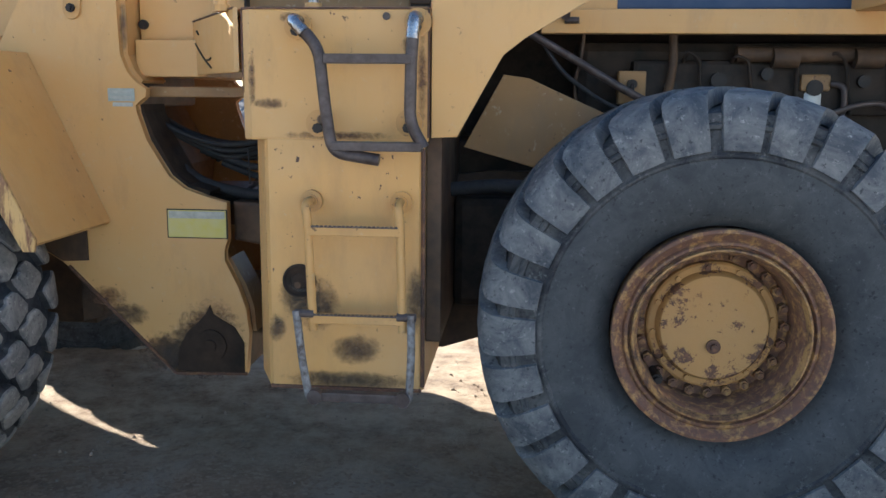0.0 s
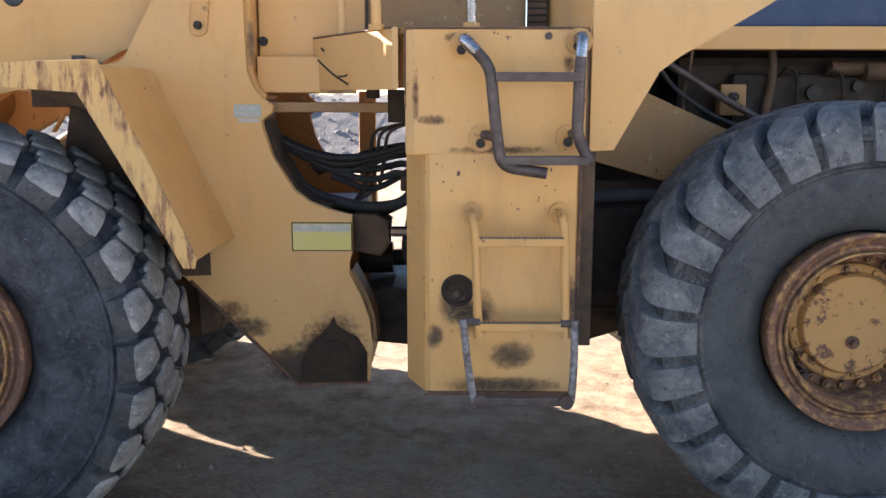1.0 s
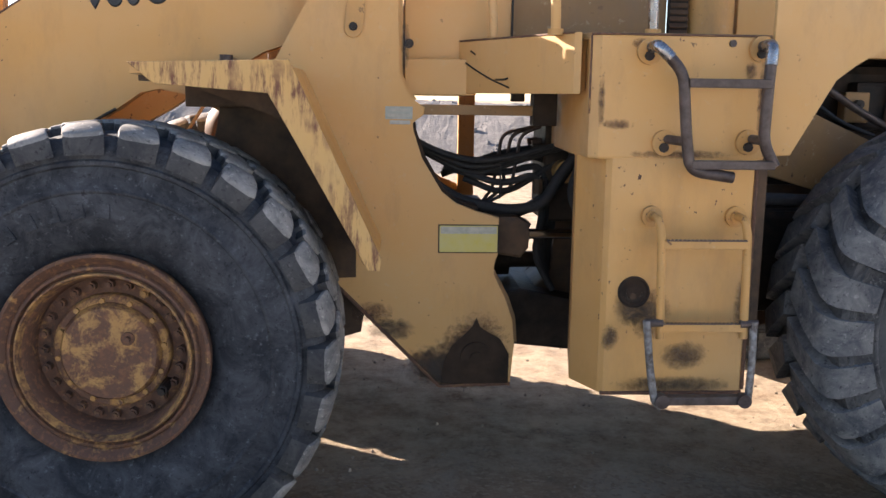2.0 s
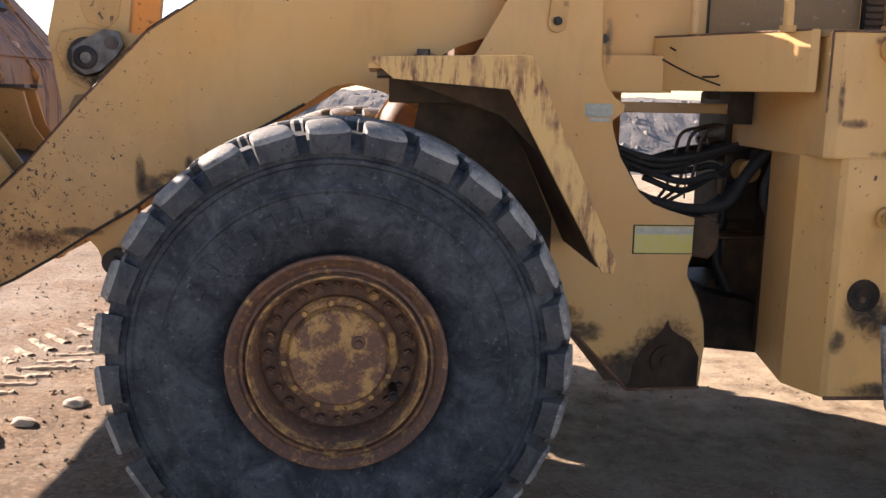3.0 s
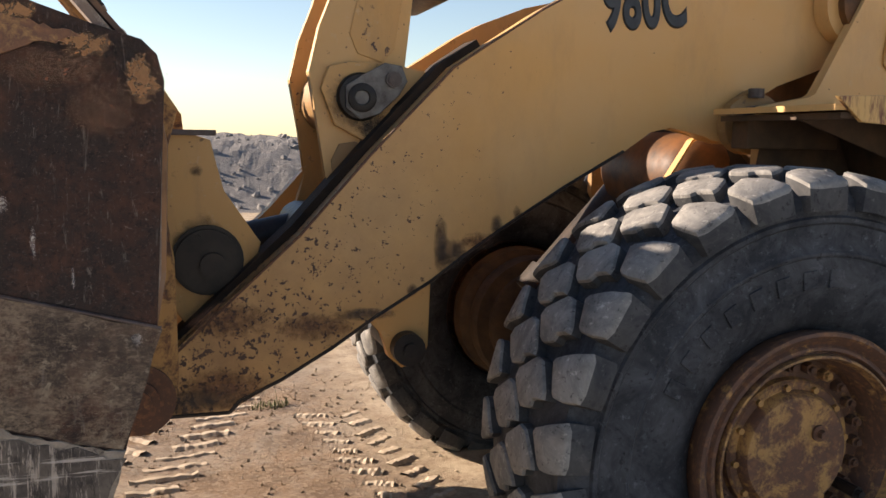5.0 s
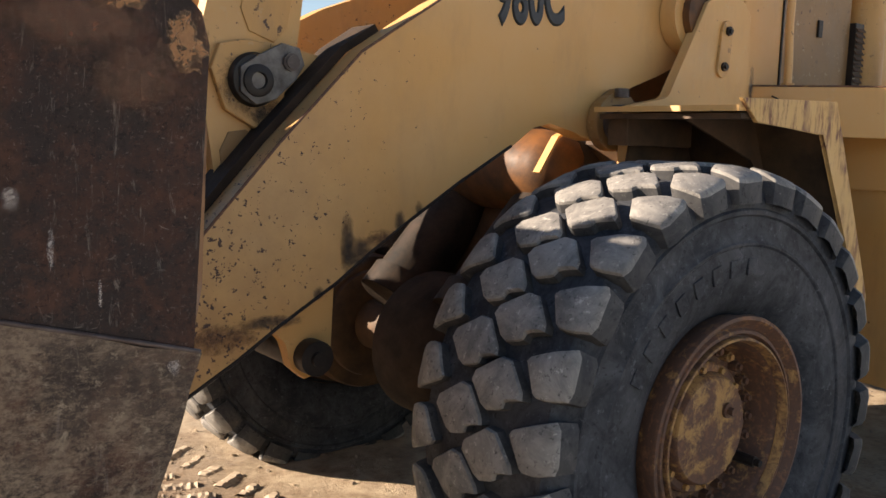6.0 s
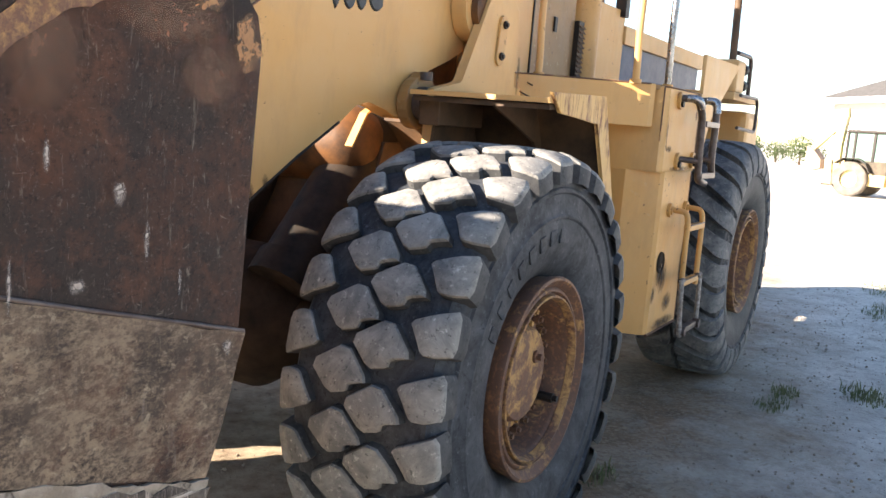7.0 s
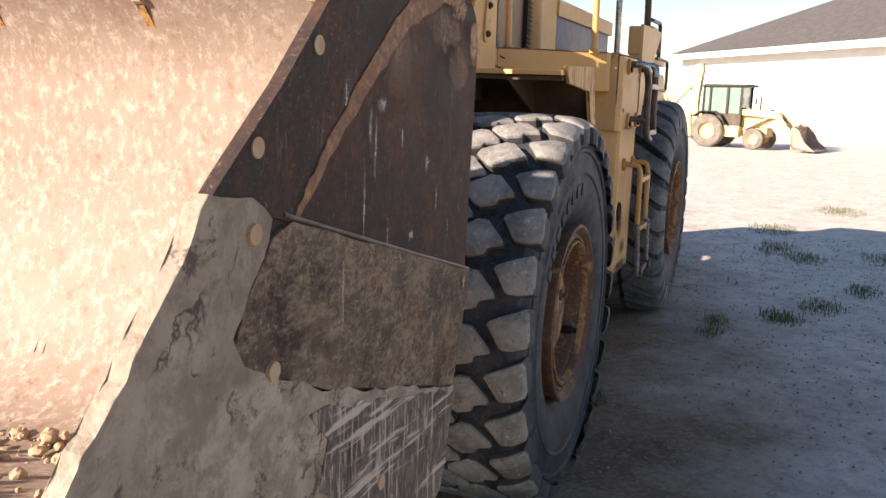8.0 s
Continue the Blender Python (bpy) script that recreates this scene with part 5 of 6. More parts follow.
for line in ([(0.02, 1.93), (0.15, 1.885), (0.3, 1.84), (0.48, 1.80)], [(0.36, 1.835), (0.44, 1.835), (0.47, 1.84)], [(0.12, 1.965), (0.16, 1.95)]):
    part("scrape", tubes(0.0042, [on_deck_front(f, z) for f, z in line], fillet=0.03, seg=6), black_grease, loader)

# -- engine bay above the rear wheel --
eb = part("engine_head", box(0.45, 1.9, 4.22, 4.5, 1.62, 1.86, bevel=0.02), engine_dark, loader)
for k in range(6):
    x = 0.62 + k * 0.21
    part("port", rods(((x, 4.19, 1.74 + 0.03 * (k % 3)), (x, 4.26, 1.74 + 0.03 * (k % 3)), 0.028 + 0.008 * (k % 2)), seg=14), black_grease, eb, smooth=True)
    part("injector_line", tubes(0.009, [(x + 0.05, 4.2, 1.85), (x + 0.06, 4.16, 1.90 - 0.02 * (k % 3)), (x + 0.12, 4.18, 1.86), (x + 0.13 + 0.03 * (k % 2), 4.2, 1.62)], fillet=0.04, seg=8), engine_dark, eb, smooth=True)
part("manifold", rods(((0.9, 4.2, 1.885), (1.9, 4.2, 1.885), 0.035), ((1.05, 4.17, 1.87), (1.16, 4.17, 1.87), 0.045), ((1.40, 4.17, 1.87), (1.52, 4.17, 1.87), 0.045)), frame_brown, eb, "rusty exhaust pipe", smooth=True)
part("fuel_pipe", tubes(0.018, [(-0.05, 4.05, 1.98), (0.10, 4.08, 1.90), (0.42, 4.12, 1.715), (0.62, 4.15, 1.62)], fillet=0.1), rail_steel, loader, "grey metal pipe", smooth=True)
part("cable", tubes(0.010, [(0.02, 4.1, 1.96), (0.12, 4.1, 1.80), (0.32, 4.1, 1.66), (0.5, 4.12, 1.60)], fillet=0.1), hose_rubber, loader, smooth=True)
part("cable", tubes(0.008, [(0.22, 4.12, 1.97), (0.21, 4.12, 1.86), (0.18, 4.12, 1.75), (0.20, 4.12, 1.62)], fillet=0.1), frame_brown, loader, smooth=True)
part("pipe", tubes(0.020, [(0.62, 4.2, 1.98), (0.625, 4.18, 1.84), (0.60, 4.2, 1.66)], fillet=0.08), frame_brown, loader, smooth=True)
ctl = part("control_box", box(0.385, 0.51, 4.20, 4.28, 1.66, 1.81, bevel=0.008), yellow_dirty, loader, "dirty yellow control box")
part("lever_knob", rods(((0.445, 4.20, 1.75), (0.445, 4.165, 1.75), 0.022), ((0.445, 4.17, 1.75), (0.445, 4.16, 1.70), 0.010), seg=12), black_grease, ctl, smooth=True)
flt = part("filter_head", box(1.19, 1.32, 4.20, 4.32, 1.725, 1.80, bevel=0.012), yellow_dirty, loader, "yellow filter head")
part("filter_bowl", lathe(bmesh.new(), [(0, 0), (0, 0.045), (0.02, 0.055), (0.10, 0.055), (0.11, 0.05), (0.11, 0)], 24), white_plastic, flt, "white filter bowl", smooth=True).matrix_basis = Matrix.Translation((1.25, 4.26, 1.615)) @ Matrix.Rotation(math.pi / 2, 4, "X")
part("fuel_hose", tubes(0.014, [(1.32, 4.2, 1.76), (1.37, 4.18, 1.75), (1.38, 4.18, 1.66), (1.36, 4.2, 1.58)], fillet=0.05), rail_steel, loader, smooth=True)
part("fuel_hose", tubes(0.012, [(1.30, 4.18, 1.62), (1.42, 4.16, 1.665), (1.52, 4.16, 1.68), (1.60, 4.18, 1.64)], fillet=0.06), rail_steel, loader, smooth=True)
part("bay_back", box(-0.42, 2.2, MID + 0.05, MID + 0.10, 1.30, 2.06), engine_dark, loader)
part("bay_front", box(-0.40, -0.34, 3.36, other(3.36), 0.75, 1.98), frame_brown, loader)
part("lower_tank", box(-0.34, 0.35, 3.95, 4.2, 0.75, 1.25, bevel=0.04), engine_dark, loader)
part("pipe", tubes(0.03, [(-0.34, 3.8, 1.30), (-0.15, 3.8, 1.32), (0.2, 3.85, 1.30)], fillet=0.08), hose_rubber, loader, smooth=True)
part("box_bolt", rods(((-0.54, 3.31, 1.975), (-0.54, 3.298, 1.975), 0.014), seg=10), rail_steel, stepbox)
part("latch", rods(((0.13, 4.06, 2.06), (0.13, 4.02, 2.04), 0.022), ((0.13, 4.05, 2.02), (0.19, 4.04, 2.02), 0.014), seg=10), rail_steel, loader, smooth=True)

# -- cab front, louvres, rails and lamps --
part("cab_edge", box(-1.306, -1.296, 4.075, 4.13, 2.03, 2.85, bevel=0), black_grease, loader)
part("door_seam", box(-1.30, -0.57, 4.122, 4.132, 2.028, 2.036, bevel=0), black_grease, loader)
part("door_latch", box(-0.90, -0.86, 4.117, 4.135, 2.31, 2.40, bevel=0.004), black_grease, loader, "dark recessed latch")
louvre = part("louvre", box(-0.555, -0.465, 4.10, 4.14, 2.02, 2.42, bevel=0.003), black_grease, loader, "black louvre")
for k in range(12):
    part("slat", panel([(4.085, 2.035 + k * 0.031), (4.105, 2.06 + k * 0.031), (4.105, 2.05 + k * 0.031), (4.088, 2.03 + k * 0.031)], -0.553, -0.467, 0, axis="x"), frame_brown, louvre)
part("cab_panel", box(-0.22, 0.36, 4.12, other(4.12), 2.0, 2.60), yellow, loader)
for z, x in ((1.985, -1.50), (2.0, -1.78)):
    part("panel_bolt", rods(((x, 4.085, z), (x, 4.066, z), 0.022), ((x, 4.07, z), (x, 4.06, z), 0.012), seg=10), black_grease, loader)
for x, y, top in ((-1.40, 3.97, 3.1), (-1.205, 3.47, 3.0), (-0.83, 3.40, 3.0)):
    part("hand_rail", tubes(0.02, [(x, y, 2.005), (x, y, 2.12), (x - 0.02, y, 2.3), (x + 0.01, y, top), (x + 0.25, y + 0.25, top + 0.02)], fillet=0.06), yellow if x < -1.0 else bright_steel, loader, "yellow hand rail" if x < -1.0 else "worn steel hand rail", smooth=True)
    part("rail_foot", rods(((x, y, 2.005), (x, y, 2.03), 0.032), seg=16), yellow_worn, loader, smooth=True)
part("rear_platform", box(1.35, 2.3, 3.50, 4.12, 2.06, 2.12), yellow, loader)
part("canopy_post", rods(((1.45, 3.56, 2.10), (1.50, 3.60, 3.2), 0.03)), frame_brown, loader, smooth=True)
lamp = part("lamp_box", box(1.38, 1.66, 3.50, 3.72, 2.125, 2.38, bevel=0.02), yellow, loader, "cream yellow lamp box")
for z in (2.32, 2.19):
    part("lamp", lathe(bmesh.new(), [(0, 0), (0, 0.04), (0.02, 0.05), (0.06, 0.04), (0.07, 0)], 20), black_grease, lamp, "round black lamp", smooth=True).matrix_basis = Matrix.Translation((1.73, 3.53, z)) @ Matrix.Rotation(math.pi / 2, 4, "Z")
part("side_rail", tubes(0.018, [(1.50, 3.54, 2.44), (1.88, 3.52, 2.44), (1.92, 3.52, 2.40), (1.95, 3.52, 2.12)], fillet=0.06), rail_steel, loader, "black steel guard rail", smooth=True)
part("side_rail", tubes(0.014, [(1.40, 3.46, 2.10), (1.95, 3.44, 2.10), (2.0, 3.44, 2.05), (2.0, 3.44, 1.85), (1.95, 3.44, 1.82), (1.40, 3.46, 1.84)], fillet=0.05), rail_steel, loader, smooth=True)
# canopy posts and glass high on the cab
part("cab_roof", box(-1.25, 0.35, 4.0, other(4.0), 3.25, 3.38, bevel=0.04), yellow, loader)
for x in (-1.2, 0.28):
    for y in (4.12, other(4.12)):
        part("cab_post", box(x - 0.04, x + 0.04, y - 0.04, y + 0.04, 2.55, 3.26), black_grease, loader)
part("cab_glass", box(-1.15, 0.22, 4.115, 4.123, 2.86, 3.24, bevel=0), pane_mat, loader, "dark cab glass")
part("exhaust", rods(((1.1, MID, 2.5), (1.1, MID, 3.2), 0.06)), rim_rust, loader, smooth=True)
# arm tops: hose bundle at the crossing and knuckle by the pivot
part("pivot_ring", rods(((-2.14, 3.965, 2.27), (-2.14, 4.045, 2.27), 0.16), seg=32), yellow, loader, smooth=True)
part("step_lug", panel([(-1.94, 2.36), (-1.88, 2.41), (-1.70, 2.46), (-1.69, 2.43), (-1.87, 2.355)], 3.91, 3.99, 0.004), yellow, loader)
part("cylinder_eye", rods(((-3.74, 4.40, 2.345), (-3.74, other(4.40), 2.345), 0.085), ((-3.74, 4.41, 2.345), (-3.74, 4.37, 2.345), 0.05), seg=20), black_grease, loader, "greasy black cylinder eye", smooth=True)
part("arm_hose", tubes(0.018, [(-3.68, 4.42, 2.36), (-3.60, 4.43, 2.40), (-3.42, 4.43, 2.46), (-3.1, 4.43, 2.52)], fillet=0.08), hose_rubber, loader, smooth=True)
part("tilt_cylinder", rods(((-3.95, MID, 2.85), (-2.3, MID, 2.45), 0.12), seg=28), orange_paint, loader, "orange tilt cylinder", smooth=True)
part("tilt_lever_boss", rods(((-4.105, 4.3, 1.872), (-4.105, other(4.3), 1.872), 0.14), seg=28), yellow_dirty, loader, smooth=True)


# -- stains that lie on the paint --
def stain_material(name, color, lo, hi, scale, most):
    m = Mat(name, 0.6)
    tc = m.node("ShaderNodeTexCoord")
    mp = m.node("ShaderNodeMapping")
    mp.inputs["Location"].default_value = (-1, -1, -1)
    mp.inputs["Scale"].default_value = (2, 2, 2)
    m.link(tc.outputs["Generated"], mp.inputs[0])
    ln = m.node("ShaderNodeSeparateXYZ")
    m.link(mp.outputs[0], ln.inputs[0])
    r = m.node("ShaderNodeMath")
    r.operation = "MULTIPLY"
    m.link(ln.outputs[0], r.inputs[0])
    m.link(ln.outputs[0], r.inputs[1])
    r2 = m.node("ShaderNodeMath")
    r2.operation = "MULTIPLY_ADD"
    m.link(ln.outputs[2], r2.inputs[0])
    m.link(ln.outputs[2], r2.inputs[1])
    m.link(r.outputs[0], r2.inputs[2])
    n = m.noise(scale, 8, 0.7, warp=0.5)
    d = m.node("ShaderNodeMath")
    d.operation = "MULTIPLY_ADD"
    m.link(r2.outputs[0], d.inputs[0])
    d.inputs[1].default_value = -0.75
    m.link(n, d.inputs[2])
    m.link(m.mul(m.ramp(d.outputs[0], lo, hi), most), m.b.inputs["Alpha"])
    m.color(m.mix(m.noise(scale * 3, 5), color, tuple(c * 1.9 for c in color)))
    return m.m


grease_stain = stain_material("grease_stain", (0.045, 0.030, 0.020), 0.02, 0.52, 30, 0.72)
rust_stain = stain_material("rust_stain", (0.10, 0.045, 0.022), 0.12, 0.55, 38, 0.75)
scuff_stain = stain_material("pale_scuff", (0.26, 0.225, 0.20), 0.22, 0.55, 60, 0.6)


def stain(x, z, w, h, y, mat, parent=None):
    bm = bmesh.new()
    a = [bm.verts.new((x + sx * w / 2, y - (0.0004 if sx > 0 else 0), z + sz * h / 2)) for sx, sz in ((-1, -1), (1, -1), (1, 1), (-1, 1))]
    bm.faces.new(a)
    part("stain", bm, mat, parent or loader)


for x, z, w, h in ((-0.66, 0.725, 0.26, 0.16), (-0.81, 0.90, 0.22, 0.26), (-0.43, 0.93, 0.10, 0.34), (-0.97, 0.80, 0.10, 0.14), (-0.70, 0.60, 0.62, 0.10), (-0.89, 0.93, 0.18, 0.22)):
    stain(x, z, w, h, 3.3065, grease_stain, stepbox)
for x, z, w, h in ((-1.045, 1.75, 0.04, 0.30), (-0.41, 1.75, 0.05, 0.5), (-0.72, 1.545, 0.6, 0.05), (-0.90, 1.97, 0.10, 0.06), (-0.46, 1.87, 0.08, 0.10), (-0.98, 1.66, 0.18, 0.06)):
    stain(x, z, w, h, 3.3065, rust_stain)
for x, z, w, h in ((-1.68, 0.50, 0.34, 0.30), (-1.95, 0.76, 0.30, 0.14), (-1.46, 0.60, 0.46, 0.44)):
    stain(x, z, w, h, 3.9065, rust_stain)
for x, z, w, h in ((-1.52, 0.43, 0.50, 0.09), (-1.80, 1.98, 0.05, 0.3), (-1.66, 0.50, 0.30, 0.20), (-1.36, 0.52, 0.16, 0.26), (-1.86, 0.68, 0.30, 0.14), (-1.50, 0.52, 0.5, 0.36)):
    stain(x, z, w, h, 3.9062, grease_stain)
for x, z, w, h in ((-4.62, 0.86, 0.46, 0.22), (-4.30, 1.06, 0.4, 0.14), (-3.70, 1.35, 0.20, 0.10), (-4.6, 1.10, 0.4, 0.2)):
    stain(x, z, w, h, 4.0462, rust_stain, arm)
for x, z, w, h in ((-3.845, 1.34, 0.07, 0.30), (-3.80, 1.31, 0.16, 0.14), (-4.75, 0.82, 0.5, 0.12), (-3.63, 1.41, 0.06, 0.10), (-3.55, 1.45, 0.05, 0.08), (-4.12, 1.10, 0.3, 0.06), (-3.95, 1.18, 0.06, 0.06)):
    stain(x, z, w, h, 4.0458, grease_stain, arm)
flake_stain = stain_material("worn_orange_paint", (0.27, 0.135, 0.055), 0.30, 0.46, 55, 0.7)
for x, z, w, h in ((-4.828, 1.84, 0.16, 0.20), (-4.940, 1.91, 0.22, 0.10), (-5.382, 1.93, 0.30, 0.20), (-5.279, 1.97, 0.3, 0.12), (-5.072, 1.97, 0.2, 0.08)):
    stain(x, z, w, h, 2.9835, flake_stain, bucket)
for x, z, w, h in ((-4.912, 1.78, 0.22, 0.20), (-5.006, 1.86, 0.34, 0.14), (-5.241, 1.80, 0.22, 0.3)):
    stain(x, z, w, h, 2.9862, rust_stain, bucket)
for x, z, w, h in ((-5.359, 1.62, 0.022, 0.20), (-5.401, 1.52, 0.018, 0.26), (-5.335, 1.70, 0.07, 0.05), (-5.382, 1.66, 0.03, 0.12), (-5.110, 1.58, 0.05, 0.06), (-4.856, 1.285, 0.04, 0.05), (-5.476, 1.36, 0.014, 0.3), (-5.476, 1.72, 0.03, 0.10), (-5.241, 1.64, 0.02, 0.10), (-5.053, 1.50, 0.02, 0.12), (-5.185, 1.44, 0.06, 0.04), (-4.978, 1.42, 0.012, 0.10), (-5.298, 1.46, 0.014, 0.16)):
    stain(x, z, w, h, 2.9775, scuff_stain, bucket)

for x, z, w, h in ((-4.11, 1.85, 0.30, 0.28), (-4.05, 1.76, 0.16, 0.12)):
    stain(x, z, w, h, 4.2265, grease_stain, lev)
for x, z, w, h in ((-4.69, 1.60, 0.06, 0.05), (-4.68, 1.33, 0.24, 0.30)):
    stain(x, z, w, h, 4.2185, grease_stain, bucket)

for a, c in zip(ARM[24:34], ARM[25:35]):
    part("oily_edge", rods(((a[0], 4.051, a[1] + 0.004), (c[0], 4.051, c[1] + 0.004), 0.007), seg=6), black_grease, arm)
for a, c in zip(ARM[0:6], ARM[1:7]):
    part("worn_edge", rods(((a[0], 4.051, a[1] - 0.002), (c[0], 4.051, c[1] - 0.002), 0.005), seg=6), boss_rust, arm)

# ---- things in the distance ----
def backhoe():
    """A backhoe loader parked across the yard, its front towards -y before it is turned."""
    bh = thing("backhoe_loader", "yellow backhoe loader parked on the sunlit yard", "backhoe")
    part("chassis", box(-0.5, 0.5, -1.5, 1.9, 0.55, 0.95, bevel=0.05), bh_yellow, bh)
    part("side_tank", box(-0.85, -0.45, -0.35, 0.6, 0.50, 1.0, bevel=0.05), bh_yellow, bh)
    hood = part("hood", panel([(-2.0, 1.0), (-1.95, 1.5), (-1.75, 1.62), (-0.35, 1.82), (-0.3, 0.95)], -0.44, 0.44, 0.05, axis="x"), bh_yellow, bh)
    part("grille", box(-0.36, 0.36, -2.02, -1.96, 1.0, 1.45, bevel=0.01), bh_dark, hood)
    part("exhaust", rods(((0.25, -0.9, 1.7), (0.25, -0.9, 2.35), 0.045)), bh_dark, hood, smooth=True)
    cab = part("cab_base", box(-0.75, 0.75, -0.35, 1.45, 0.95, 1.55, bevel=0.05), bh_dark, bh)
    for x in (-0.72, 0.72):
        for y, w in ((-0.32, 0.05), (0.30, 0.05), (1.10, 0.04), (1.42, 0.04)):
            part("cab_post", box(x - 0.04, x + 0.04, y - w, y + w, 1.5, 2.75, bevel=0), black_grease, cab)
    part("cab_glass", box(-0.70, 0.70, -0.30, 1.40, 1.55, 2.72, bevel=0), bh_glass, cab, "pale green cab glass")
    part("cab_roof", panel([(-0.60, 2.74), (-0.55, 2.86), (1.40, 2.84), (1.55, 2.70)], -0.80, 0.80, 0.03, axis="x"), black_grease, bh, "black cab roof")
    for side in (-1, 1):
        part("rear_fender", band([(0.25, 1.05), (0.45, 1.42), (0.80, 1.60), (1.35, 1.60), (1.75, 1.35)], 0, 0.5, 0.04), black_grease, bh).matrix_basis = Matrix.Translation((side * 0.87 + 0.25, 0, 0)) @ Matrix.Rotation(math.pi / 2, 4, "Z")
        part("mirror", box(side * 0.98 - 0.10, side * 0.98 + 0.10, -0.48, -0.44, 1.95, 2.25, bevel=0.01), black_grease, bh)
        part("mirror_stay", rods(((side * 0.72, -0.32, 2.1), (side * 0.98, -0.45, 2.1), 0.015)), black_grease, bh)
    for y, r, w in ((1.05, 0.74, 0.45), (-1.05, 0.47, 0.32)):
        for side in (-1, 1):
            prof = [(-w / 2, r * 0.5), (-w / 2, r * 0.92), (-w / 2 + 0.05, r), (w / 2 - 0.05, r), (w / 2, r * 0.92), (w / 2, r * 0.5)]
            bm = lathe(bmesh.new(), prof, 28)
            bmesh.ops.rotate(bm, verts=bm.verts, matrix=Matrix.Rotation(math.pi / 2, 3, "Z"))
            wh = part("wheel", bm, bh_tyre, bh, "dusty black tyre", smooth=True)
            wh.location = (side * 0.87, y, r)
            bm = lathe(bmesh.new(), [(-0.06, 0), (-0.08, r * 0.2), (-0.05, r * 0.3), (-0.14, r * 0.5), (0.14, r * 0.5), (0.05, r * 0.3), (0.08, r * 0.2), (0.06, 0)], 20)
            bmesh.ops.rotate(bm, verts=bm.verts, matrix=Matrix.Rotation(math.pi / 2, 3, "Z"))
            part("rim", bm, bh_yellow, wh)
    for side in (-0.62, 0.62):
        part("loader_arm", panel([(-0.35, 1.50), (-0.35, 1.75), (-1.85, 1.72), (-2.05, 1.60), (-2.75, 0.55), (-2.75, 0.35), (-2.60, 0.35), (-1.85, 1.42)], side - 0.07, side + 0.07, 0.01, axis="x"), bh_yellow, bh)
        part("lift_ram", rods(((side, -0.5, 0.85), (side, -1.6, 1.45), 0.06)), chrome, bh, smooth=True)
        part("tilt_ram", rods(((side * 0.75, -1.3, 1.75), (side * 0.75, -2.3, 1.35), 0.06)), black_grease, bh, smooth=True)
        part("tilt_link", panel([(-2.20, 1.55), (-2.35, 1.58), (-2.95, 0.95), (-2.80, 0.90)], side * 0.75 - 0.04, side * 0.75 + 0.04, 0.01, axis="x"), bh_yellow, bh)
    part("loader_bucket", panel([(-2.75, 0.25), (-2.70, 0.95), (-2.78, 1.12), (-2.82, 1.10), (-2.78, 0.95), (-2.82, 0.32), (-2.95, 0.20), (-3.75, 0.12), (-3.75, 0.07), (-2.90, 0.10)], -1.2, 1.2, 0.01, axis="x"), bh_bucket, bh, "scraped steel loader bucket")
    for s in (-1.2, 1.17):
        part("bucket_side", panel([(-2.75, 0.10), (-2.78, 1.12), (-3.05, 0.95), (-3.30, 0.45), (-3.75, 0.10)], s, s + 0.03, 0.005, axis="x"), bh_bucket, bh)
    part("boom", panel([(1.85, 0.8), (2.15, 0.8), (2.30, 2.0), (2.05, 3.45), (1.75, 3.50), (1.92, 2.1)], -0.17, 0.17, 0.03, axis="x"), bh_yellow, bh)
    part("boom_ram", rods(((0, 2.32, 1.3), (0, 2.22, 2.9), 0.07)), chrome, bh, smooth=True)
    part("dipper", panel([(1.72, 3.40), (1.80, 3.75), (2.15, 3.72), (2.35, 3.05), (3.25, 1.95), (3.10, 1.80), (2.15, 2.80)], -0.14, 0.14, 0.03, axis="x"), bh_yellow, bh)
    part("dig_bucket", panel([(3.30, 2.0), (3.0, 1.85), (2.65, 1.45), (2.62, 1.05), (3.0, 0.95), (3.35, 1.35)], -0.32, 0.32, 0.03, axis="x"), bh_bucket, bh)
    for s in (-1.1, 0.9):
        part("stabiliser", panel([(1.75, 0.45), (2.05, 0.45), (2.15, 1.5), (1.85, 1.5)], s, s + 0.2, 0.02, axis="x"), bh_yellow, bh)
        part("stabiliser_foot", box(s - 0.1, s + 0.3, 1.65, 2.15, 0.38, 0.46, bevel=0.01), bh_dark, bh)
    bh.matrix_basis = pose(31.3, 4.35, 0, 0, 0, -15) @ Matrix.Scale(0.88, 4)
    return bh


bh_glass = simple("pale_green_glass", (0.20, 0.30, 0.25), (0.15, 0.23, 0.20), 2, 0.15)
bh_dark = simple("dusty_dark_panel", (0.07, 0.06, 0.045), (0.14, 0.11, 0.08), 5, 0.8)
bh_bucket = simple("scraped_loader_bucket", (0.30, 0.20, 0.15), (0.40, 0.31, 0.25), 4, 0.7)
bh_tyre = simple("dusty_backhoe_tyre", (0.12, 0.105, 0.09), (0.22, 0.19, 0.155), 5, 0.9)
backhoe()


